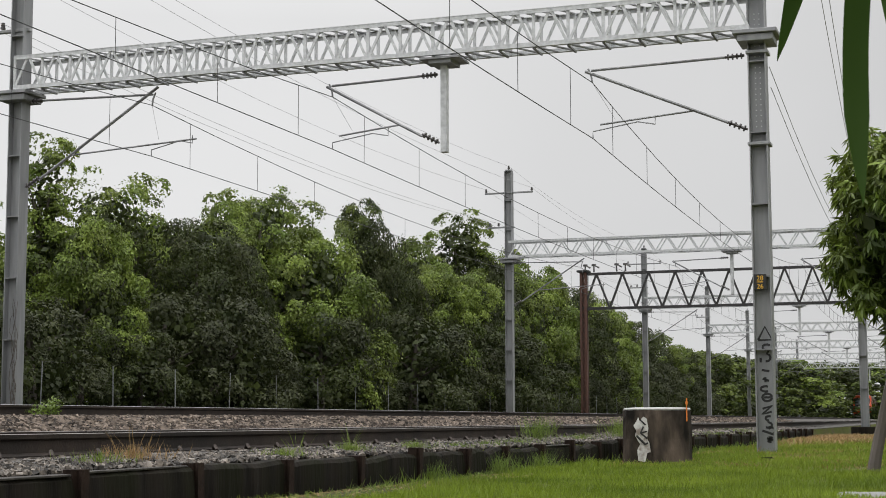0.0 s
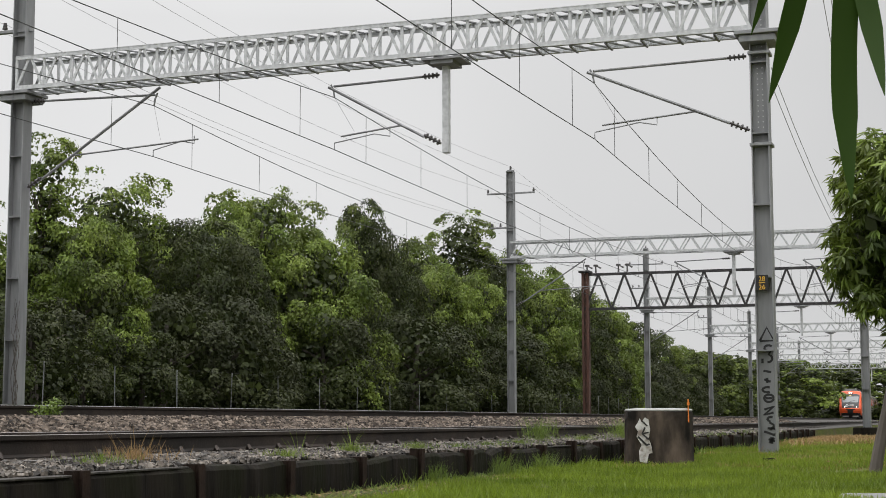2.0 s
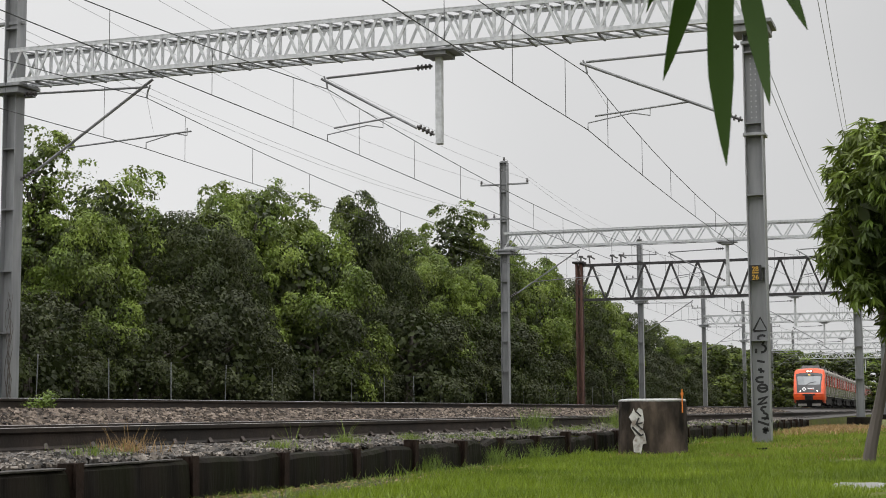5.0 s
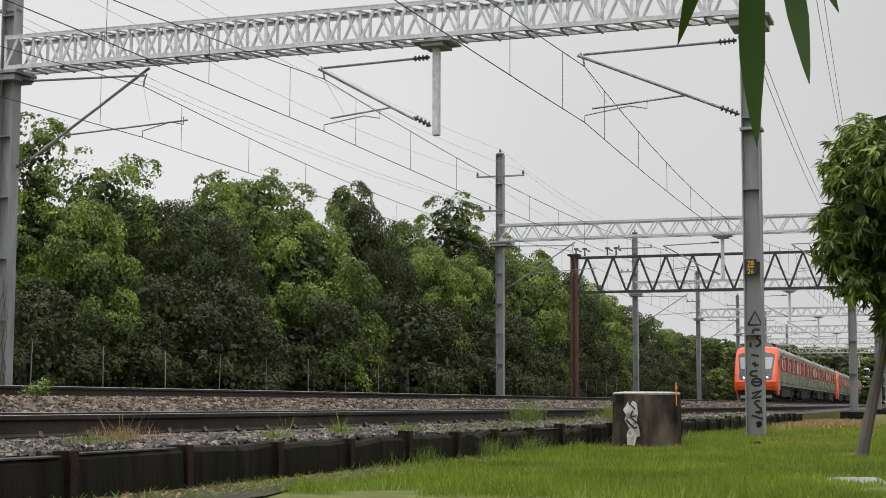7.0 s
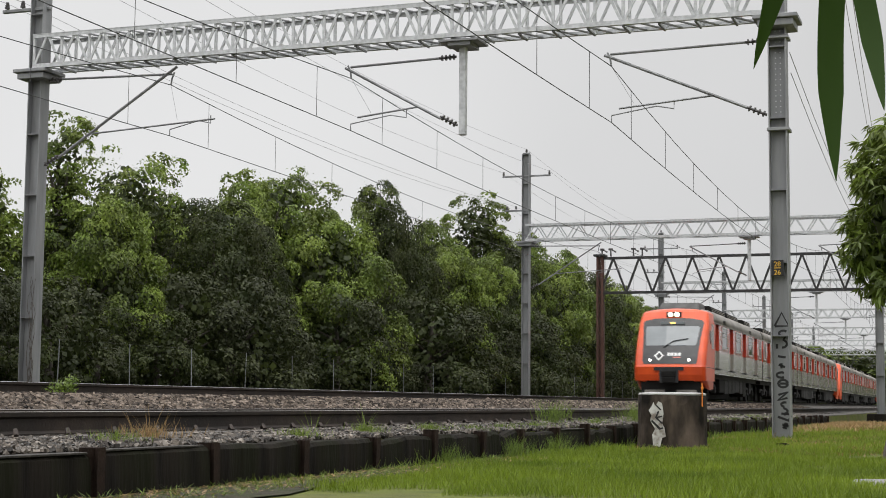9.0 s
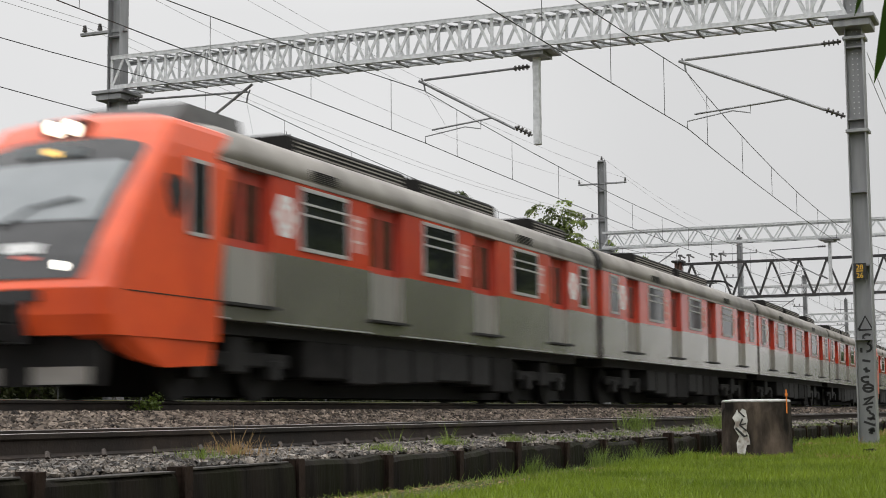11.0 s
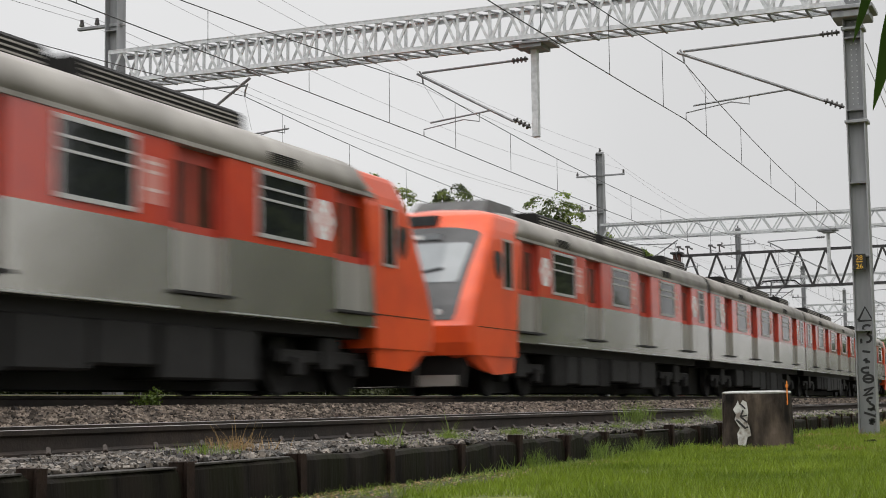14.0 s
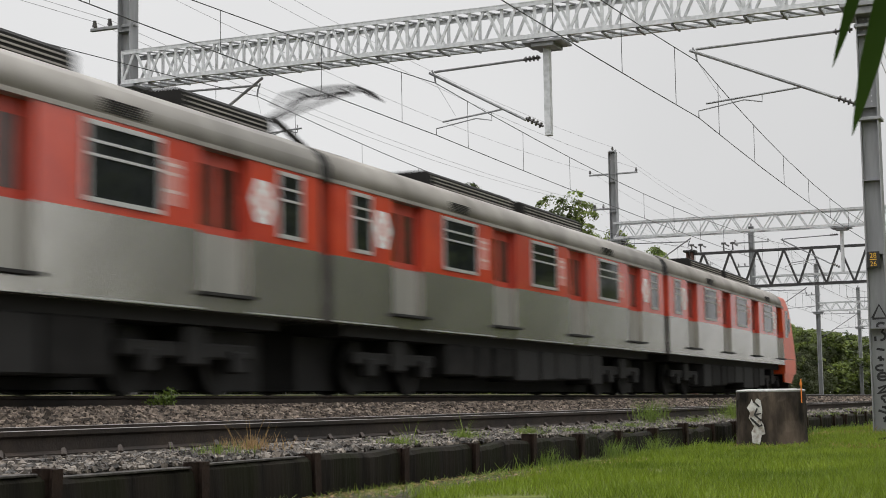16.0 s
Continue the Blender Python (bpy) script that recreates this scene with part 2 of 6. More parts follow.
# vine leaves darkened so their colour carries the shade low in the wood
LEAF_D = leaf_mat("shade_coloured_vine_leaves", (0.03, 0.036, 0.013), (0.068, 0.08, 0.026), 0.6)


# ---- mesh tools ----
class Bits:
    """Gathers boxes, beams, tubes and sheets into one mesh."""

    def __init__(self):
        self.v, self.f = [], []

    def add(self, verts, faces):
        o = len(self.v)
        self.v += [tuple(p) for p in verts]
        self.f += [tuple(i + o for i in f) for f in faces]
        return self

    def box(self, x0, x1, y0, y1, z0, z1, m=None, bev=0.0):
        b = bev
        if b:
            ring = [(x0 + b, y0), (x1 - b, y0), (x1, y0 + b), (x1, y1 - b), (x1 - b, y1), (x0 + b, y1), (x0, y1 - b), (x0, y0 + b)]
            cx, cy = (x0 + x1) / 2, (y0 + y1) / 2
            kx, ky = 1 - 2 * b / max(1e-6, x1 - x0), 1 - 2 * b / max(1e-6, y1 - y0)
            small = [(cx + (x - cx) * kx, cy + (y - cy) * ky) for x, y in ring]
            return self.rings([[(x, y, z0) for x, y in small], [(x, y, z0 + b) for x, y in ring], [(x, y, z1 - b) for x, y in ring],
                               [(x, y, z1) for x, y in small]], m)
        p = [(x, y, z) for z in (z0, z1) for x, y in ((x0, y0), (x1, y0), (x1, y1), (x0, y1))]
        if m:
            p = [m @ Vector(q) for q in p]
        return self.add(p, [(3, 2, 1, 0), (4, 5, 6, 7), (0, 1, 5, 4), (1, 2, 6, 5), (2, 3, 7, 6), (3, 0, 4, 7)])

    def rings(self, rings, m=None, caps=True):
        n = len(rings[0])
        p = [q for r in rings for q in r]
        if m:
            p = [m @ Vector(q) for q in p]
        f = []
        for k in range(len(rings) - 1):
            for i in range(n):
                j = (i + 1) % n
                f.append((k * n + i, k * n + j, (k + 1) * n + j, (k + 1) * n + i))
        if caps:
            f.append(tuple(range(n - 1, -1, -1)))
            f.append(tuple(range((len(rings) - 1) * n, len(rings) * n)))
        return self.add(p, f)

    def beam(self, p, q, w, h, up=(0, 0, 1)):
        p, q = Vector(p), Vector(q)
        d = (q - p).normalized()
        s = d.cross(Vector(up))
        if s.length < 1e-3:
            s = d.cross(Vector((0, 1, 0)))
        s.normalize()
        u = s.cross(d)
        r = [s * (a * w / 2) + u * (b * h / 2) for a, b in ((-1, -1), (1, -1), (1, 1), (-1, 1))]
        return self.rings([[p + k for k in r], [q + k for k in r]])

    def tube(self, pts, r, n=6, taper=None):
        pts = [Vector(p) for p in pts]
        rings = []
        for i, p in enumerate(pts):
            d = (pts[min(i + 1, len(pts) - 1)] - pts[max(i - 1, 0)]).normalized()
            s = d.cross(Vector((0, 0, 1)))
            if s.length < 1e-3:
                s = Vector((1, 0, 0))
            s.normalize()
            u = s.cross(d)
            k = r if taper is None else r + (taper - r) * i / (len(pts) - 1)
            rings.append([p + (s * math.cos(a) + u * math.sin(a)) * k for a in [2 * math.pi * j / n for j in range(n)]])
        return self.rings(rings)

    def disc(self, c, r, axis="x", depth=0.05, n=16):
        c = Vector(c)
        e = {"x": (Vector((0, 1, 0)), Vector((0, 0, 1)), Vector((1, 0, 0))), "y": (Vector((0, 0, 1)), Vector((1, 0, 0)), Vector((0, 1, 0))),
             "z": (Vector((1, 0, 0)), Vector((0, 1, 0)), Vector((0, 0, 1)))}[axis]
        ring = [(e[0] * math.cos(a) + e[1] * math.sin(a)) * r for a in [2 * math.pi * j / n for j in range(n)]]
        return self.rings([[c - e[2] * depth / 2 + k for k in ring], [c + e[2] * depth / 2 + k for k in ring]])

    def mesh(self, name, *materials, smooth=False):
        me = bpy.data.meshes.new(name)
        me.from_pydata(self.v, [], self.f)
        for m in materials:
            me.materials.append(m)
        if smooth:
            me.polygons.foreach_set("use_smooth", [True] * len(me.polygons))
        me.update()
        return me


def thing(name, label, category, at=None, group="", kind=""):
    ob = new(name)
    ob.empty_display_size = 0.2
    if at is not None:
        ob.matrix_world = at
    return tagged(ob, label, category, group, kind)


def part(name, bits, material, parent, label="", at=None, smooth=False):
    """One mesh object under a thing or under a part."""
    data = bits if isinstance(bits, bpy.types.Mesh) else bits.mesh(name, material, smooth=smooth)
    ob = new(name, data)
    ob.parent = parent
    if at is not None:
        ob.matrix_basis = at
    return tagged(ob, label) if label else ob


def solo(name, bits, material, label, category, kind="", group="", smooth=False):
    return tagged(new(name, bits.mesh(name, *(material if isinstance(material, (list, tuple)) else [material]), smooth=smooth)), label, category, group, kind)


# ---- plan: y runs along the railway, x across it, the eye stands at the origin ----
GANTRY_Y = 30.0
TRACKS = {"near": (-7.2, 0.53), "middle": (-12.8, 0.835), "far": (-17.1, 0.86)}


def bend(y):
    """How far the tracks have swung to the left at y: straight, then just under two degrees after a short curve."""
    if y < 34:
        return 0.0
    if y < 72:
        return -0.033 * (y - 34) ** 2 / 76
    return -0.033 * (y - 53)


def main_x(x, y):
    """Place across the land of the two main tracks, which lie a little askew to the wall before the curve."""
    return x + bend(y) + 0.012 * max(0.0, 34 - y)


def swing(y):
    """The same for the masts, wires and the forest edge, whose turn begins later."""
    if y < 56:
        return 0.0
    if y < 92:
        return -0.0352 * (y - 56) ** 2 / 72
    return -0.0352 * (y - 74)


def along(x, y, z):
    return (x + bend(y), y, z)


def aloft(x, y, z):
    return (x + swing(y), y, z)


YS = [-30, -20, -10, 0, 8, 16, 24, 32, 36, 40, 44, 48, 52, 56, 60, 64, 68, 72, 80, 92, 110, 140, 180, 230, 300, 380]


def swept(bits, profile, ys=None):
    """A cross-section (x, z) drawn along the line."""
    rings = [[along(x, y, z) for x, z in profile] for y in (ys or YS)]
    return bits.rings(rings)


# ---- ground ----
def ground_z(x):
    """Height of the land across the line."""
    pts = [(-400, 6.0), (-60, 2.0), (-24, 1.02), (-20, 0.98), (-19.4, 0.62), (-10.6, 0.58), (-9.3, 0.34), (-5.4, 0.29), (-5.31, -0.04), (-5.0, 0.0), (400, 0.0)]
    for (a, za), (b, zb) in zip(pts, pts[1:]):
        if a <= x <= b:
            return za + (zb - za) * (x - a) / (b - a)
    return 0.0


def build_ground():
    xs = [-3000, -400, -120, -60, -40, -30, -24, -21, -20, -19.4, -17, -14, -12, -10.6, -9.3, -7, -5.40, -5.31, -5.0, -4, -3, -2, -1, 0, 1, 3, 8, 20, 60, 400, 3000]
    ys = [-3000, -300, -60, -20, 0, 6, 9, 12, 15, 18, 22, 26, 30, 36, 44, 52, 60, 70, 80, 92, 120, 180, 260, 400, 1000, 4500]
    g = Bits()
    v = []
    for y in ys:
        for x in xs:
            z = ground_z(max(-399, min(399, x)))
            if x > -4.9 and abs(y) < 100:
                z += 0.02 * noise.noise((x * 0.6, y * 0.3, 1.0))
            v.append((x + (bend(y) if abs(x) < 100 and y < 400 else 0), y, z))
    n = len(xs)
    f = [(j * n + i, j * n + i + 1, (j + 1) * n + i + 1, (j + 1) * n + i) for j in range(len(ys) - 1) for i in range(n - 1)]
    g.add(v, f)
    solo("ground", g, GROUND, "wet turf and soil falling away from the railway", "ground", kind="structure")


def build_beds():
    b = Bits()
    swept(b, [(-9.9, 0.10), (-5.43, 0.10), (-5.43, 0.31), (-5.9, 0.345), (-8.4, 0.36), (-9.3, 0.34)])
    solo("near_track_bed", b, BALLAST, "flat wet ballast bed of the nearest track", "ballast bed", kind="structure")
    b = Bits()
    swept(b, [(-19.9, 0.2), (-9.35, 0.2), (-9.55, 0.40), (-10.9, 0.655), (-14.6, 0.665), (-15.0, 0.63), (-15.4, 0.68), (-18.8, 0.69), (-19.7, 0.5)])
    solo("main_track_bed", b, BALLAST, "raised brown ballast bed of two tracks", "ballast bed", kind="structure")
    b = Bits()
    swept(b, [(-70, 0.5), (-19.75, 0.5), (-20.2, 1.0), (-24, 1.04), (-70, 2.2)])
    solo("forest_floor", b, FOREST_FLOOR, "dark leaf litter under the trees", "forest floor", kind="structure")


RAIL_PROFILE = [(-0.07, 0), (0.07, 0), (0.07, 0.012), (0.012, 0.03), (0.009, 0.115), (0.034, 0.13), (0.036, 0.16), (-0.036, 0.16), (-0.034, 0.13), (-0.009, 0.115),
                (-0.012, 0.03), (-0.07, 0.012)]


def build_tracks():
    sl = Bits().box(-1.3, 1.3, -0.12, 0.12, -0.16, 0.0).mesh("sleeper", SLEEPER)
    for key, (x0, top) in TRACKS.items():
        tr = thing("railway_track", {"near": "rusty broad-gauge track on sunken sleepers beside the wall", "middle": "main track with bright rail heads on brown ballast",
                                     "far": "second main track on raised ballast"}[key], "railway track", kind="structure")
        across = (lambda x, y: x + bend(y)) if key == "near" else main_x
        for s in (-0.8, 0.8):
            b = Bits().rings([[(across(x0 + s + px, y), y, top - 0.16 + pz) for px, pz in RAIL_PROFILE] for y in YS])
            r = part("rail", b, RAIL_SIDE, tr)
            b = Bits().rings([[(across(x0 + s + px, y), y, top + pz) for px, pz in ((-0.03, 0.0005), (0.03, 0.0005), (0.026, 0.004), (-0.026, 0.004))] for y in YS])
            part("running_surface", b, RAIL_DULL if key == "near" else RAIL_TOP, r, "dull worn rail head" if key == "near" else "bright worn rail head")
        y = 4.0
        while y < 66:
            part("sleeper", sl, None, tr, at=pose(across(x0, y), y, top - 0.158))
            y += 0.62


def build_soil():
    """Bare dark soil under the wall where the grass has died."""
    b = Bits()
    n = 16
    v = []
    for i in range(n + 1):
        y = 3 + 15 * i / n
        w = 0.8 * (1 - (i / n) ** 1.6) + 0.12 + 0.18 * noise.noise((y * 0.9, 0, 2))
        v += [(-5.26, y, 0.03), (-5.26 + w * 0.6, y, 0.034), (-5.26 + w, y, 0.012)]
    b.add(v, [f for i in range(n) for k in range(2) for f in [(3 * i + k, 3 * i + k + 1, 3 * i + k + 4, 3 * i + k + 3)]])
    solo("bare_soil", b, SOIL, "dark wet soil at the foot of the wall", "soil", kind="structure")


build_ground()
build_soil()
build_beds()
build_tracks()


def build_wall():
    """A low retaining wall of concrete slabs between upright pieces of old rail."""
    w = thing("retaining_wall", "low dark retaining wall of mossy concrete slabs and rail posts", "retaining wall", kind="structure")
    rng = random.Random(4)
    CAPPED = (4, 5, 6, 13)
    slabs = []
    for q in range(9):
        b = Bits()
        n = 25
        worn = 0.0 if q == 0 else rng.choice((0.4, 0.7, 1.0, 1.0))
        rings = []
        for i in range(n):
            y = -0.7 + 1.4 * i / (n - 1)
            top = 0.318 - worn * max(0.0, 0.03 + 0.045 * noise.noise((y * 2.2, q * 3.1, 0)) + 0.012 * noise.noise((y * 9, q * 3.1, 4)))
            j = 0.014 * noise.noise((y * 4, q, 7)) + rng.uniform(-0.003, 0.003)
            rings.append([(-0.06, y, -0.3), (0.05 + j, y, -0.3), (0.052 + j * 1.6, y, top * 0.5), (0.045 + j, y, top - 0.03), (0.018 + j, y, top), (-0.06, y, top + 0.004)])
        slabs.append(b.rings(rings).mesh("slab", WALL))
    post = Bits()
    post.rings([[(x, y, z) for x, y in ((-0.05, -0.065), (0.02, -0.065), (0.03, -0.02), (0.07, -0.045), (0.07, 0.045), (0.03, 0.02), (0.02, 0.065), (-0.05, 0.065))] for z in (-0.3, 0.34)])
    post = post.mesh("post", WALL_POST)
    cap = Bits().box(-0.05, 0.078, -0.68, 0.66, -0.008, 0.006, bev=0.003).mesh("cap", CAP_DARK)
    y, k = 0.15, 0
    while y < 50:
        drop = rng.uniform(-0.03, 0.01)
        part("slab", slabs[0 if k in CAPPED else 1 + k % 8], None, w, at=pose(-5.3 + rng.uniform(-0.02, 0.02), y, drop, 0, rng.uniform(-2, 4), rng.uniform(-1, 1)))
        part("post", post, None, w, at=pose(-5.27, y + 0.75, rng.uniform(-0.03, 0.025), rng.uniform(-4, 4), rng.uniform(-2, 4), 0))
        if k in CAPPED:
            part("cap", cap, None, w, at=pose(-5.33, y, 0.322 + drop, 0, rng.uniform(-1, 1), rng.uniform(-1, 1)))
        y += 1.5
        k += 1


def stroke(bits, pts, w, y):
    """A painted ribbon of width w along (x, z) points on a face at y."""
    left, right = [], []
    for i, (x, z) in enumerate(pts):
        (ax, az), (bx, bz) = pts[max(0, i - 1)], pts[min(len(pts) - 1, i + 1)]
        d = math.hypot(bx - ax, bz - az) or 1.0
        nx, nz = -(bz - az) / d * w / 2, (bx - ax) / d * w / 2
        left.append((x + nx, z + nz)), right.append((x - nx, z - nz))
    n = len(pts)
    v = [(x, yy, z) for yy in (y + 0.0025, y - 0.0025) for x, z in left + right]
    f = []
    for i in range(n - 1):
        f += [(i, i + 1, n + i + 1, n + i), (2 * n + i + 1, 2 * n + i, 3 * n + i, 3 * n + i + 1), (i + 1, i, 2 * n + i, 2 * n + i + 1), (n + i, n + i + 1, 3 * n + i + 1, 3 * n + i)]
    f += [(0, n, 3 * n, 2 * n), (n - 1, 3 * n - 1, 4 * n - 1, 2 * n - 1)]
    bits.add(v, f)


def arc(cx, cz, rx, rz, a0, a1, n=9):
    return [(cx + rx * math.cos(radians(a0 + (a1 - a0) * i / (n - 1))), cz + rz * math.sin(radians(a0 + (a1 - a0) * i / (n - 1)))) for i in range(n)]


def build_block():
    b = thing("concrete_block", "weathered concrete block with flaking white paint on the grass", "concrete block", at=pose(-4.53, 22.55, 0.0, 0, 0, 13))
    rng = random.Random(3)
    rings = []
    for z, k in ((0, 1.02), (0.08, 1.0), (0.2, 0.995), (0.35, 0.985), (0.5, 0.99), (0.62, 0.985), (0.7, 0.99), (0.76, 0.98)):
        ring = []
        for i in range(40):
            a = 2 * math.pi * i / 40
            c, s = math.cos(a), math.sin(a)
            q = 1 / max(abs(c), abs(s)) if max(abs(c), abs(s)) > 0.78 else 1.285
            q *= 0.485 * k * (1 + 0.022 * noise.noise((c * 3, s * 3, z * 5)) + 0.016 * noise.noise((c * 11, s * 11, z * 6)))
            q -= 0.03 * max(0.0, noise.noise((c * 6, s * 6, 2.0))) if z > 0.65 else 0.0
            ring.append((c * q, s * q, z + (0.02 * c * s if z > 0.7 else 0)))
        rings.append(ring)
    part("body", Bits().rings(rings), BLOCK, b)
    cap = []
    for z, k in ((0.757, 1.0), (0.775, 1.005), (0.79, 0.97), (0.80, 0.7)):
        cap.append([(x * k, y * k, z) for x, y, _ in rings[-1]])
    part("cap", Bits().rings(cap), CONCRETE_CAP, b, "pale wet concrete cap")
    p = Bits()
    pts = [(-0.34, 0.54), (-0.3, 0.6), (-0.27, 0.66), (-0.25, 0.6), (-0.2, 0.67), (-0.15, 0.64), (-0.13, 0.5), (-0.15, 0.36), (-0.12, 0.3), (-0.1, 0.17), (-0.15, 0.16), (-0.18, 0.03), (-0.28, 0.05), (-0.29, 0.2), (-0.25, 0.28), (-0.32, 0.4), (-0.3, 0.47)]
    p.rings([[(x, -0.47, z) for x, z in pts], [(x, -0.496, z) for x, z in pts]])
    part("paint_patch", p, CHALK, b, "flaking white paint")
    s = Bits()
    stroke(s, [(-0.24, 0.62), (-0.17, 0.55)], 0.02, -0.5)
    stroke(s, [(-0.2, 0.53), (-0.24, 0.44), (-0.15, 0.36)], 0.025, -0.5)
    stroke(s, [(-0.24, 0.44), (-0.15, 0.46)], 0.02, -0.5)
    stroke(s, [(-0.3, 0.4), (-0.18, 0.28), (-0.14, 0.3)], 0.03, -0.5)
    part("tag", s, BLACK_PAINT, b, "black spray strokes")
    st = Bits().box(0.404, 0.421, -0.455, -0.435, 0.6, 0.93).box(0.395, 0.43, -0.463, -0.427, 0.84, 0.88)
    tagged(solo_at("marker_stake", st, ORANGE_PLASTIC, b.matrix_world.copy()), "thin orange marker stake behind the concrete block", "stake")


def solo_at(name, bits, material, m):
    ob = new(name, bits.mesh(name, material))
    ob.matrix_world = m
    return ob


def build_post_marks():
    """Number plate and sprayed tag on the grey column, flat against its face."""
    x, y = -3.94, GANTRY_Y - 0.19
    g = thing("number_plate", "small black plate with amber numerals on the grey column", "sign", at=pose(x - 0.03, y, 3.2))
    part("plate", Bits().box(-0.115, 0.115, -0.01, 0.012, -0.15, 0.15, bev=0.006), SIGN_BLACK, g)
    part("divider", Bits().box(-0.06, 0.06, -0.016, -0.008, -0.008, 0.008), SIGN_AMBER, g)
    for txt, z in (("28", 0.03), ("26", -0.125)):
        cu = bpy.data.curves.new("numeral", "FONT")
        cu.body, cu.size, cu.align_x, cu.extrude = txt, 0.13, "CENTER", 0.002
        cu.materials.append(SIGN_AMBER)
        tmp = bpy.data.objects.new("tmp", cu)
        me = bpy.data.meshes.new_from_object(tmp)
        bpy.data.objects.remove(tmp)
        me.materials.clear()
        me.materials.append(SIGN_AMBER)
        part("numeral", me, None, g, at=pose(0, -0.014, z, 90, 0, 0))
    t = thing("graffiti", "black sprayed tag down the web of the grey column", "graffiti", at=pose(x, GANTRY_Y - 0.011, 0))
    h = lambda v: 2.42 - (v - 380) * 0.003546
    s = Bits()
    lines = [[(-0.09, h(465)), (0.01, h(395)), (0.11, h(465)), (-0.09, h(467))],
             arc(0.03, h(505), 0.06, 0.055, 40, 300, 8) + arc(0.02, h(560), 0.06, 0.07, 80, -100, 8),
             [(-0.06, h(585)), (-0.06, h(560))],
             [(-0.05, h(625)), (0.06, h(632))], [(0.0, h(662)), (0.0, h(690))], [(-0.04, h(670)), (0.05, h(683))],
             arc(0.0, h(725), 0.07, 0.05, 60, 300, 9), arc(0.02, h(770), 0.07, 0.07, 0, 360, 13), [(-0.03, h(770)), (0.07, h(770))],
             [(-0.05, h(830)), (0.09, h(812)), (-0.06, h(860)), (0.08, h(845))],
             arc(0.04, h(880), 0.05, 0.04, 60, 250, 7) + arc(0.02, h(915), 0.06, 0.05, 80, -120, 7),
             [(-0.06, h(945)), (0.1, h(965))] + arc(0.07, h(945), 0.05, 0.06, -60, 150, 7),
             [(0.04, h(975)), (0.05, h(1010))], [(0.0, h(985)), (0.09, h(995))], [(0.01, h(1005)), (0.08, h(978))]]
    for k, l in enumerate(lines):
        s = Bits()
        stroke(s, [(x * 1.3, z) for x, z in l], 0.043, -0.004)
        part("stroke", s, BLACK_PAINT, t)


build_wall()
build_block()
build_post_marks()


# ---- overhead line ----
def i_post(h, w=0.34, d=0.34):
    """A steel column of I section, its flanges facing along the gantry."""
    a, e, t = w / 2, d / 2, w / 2 - 0.022
    ring = [(-a, -e), (-t, -e), (-t, -0.01), (t, -0.01), (t, -e), (a, -e), (a, e), (t, e), (t, 0.01), (-t, 0.01), (-t, e), (-a, e)]
    return Bits().rings([[(x, y, z) for x, y in ring] for z in (0, h)])


def truss_meshes(length, hgt, dep, panel, w):
    n = round(length / panel)
    panel = length / n
    diag = Bits().beam((0, 0, 0), (panel / 2, 0, hgt), w, w * 0.5, (0, 1, 0)).mesh("brace", GALV_NEW)
    flat = Bits().beam((0, 0, 0), (panel / 2, dep, 0), w * 0.8, w * 0.45).mesh("lacing", GALV)
    return n, panel, diag, flat


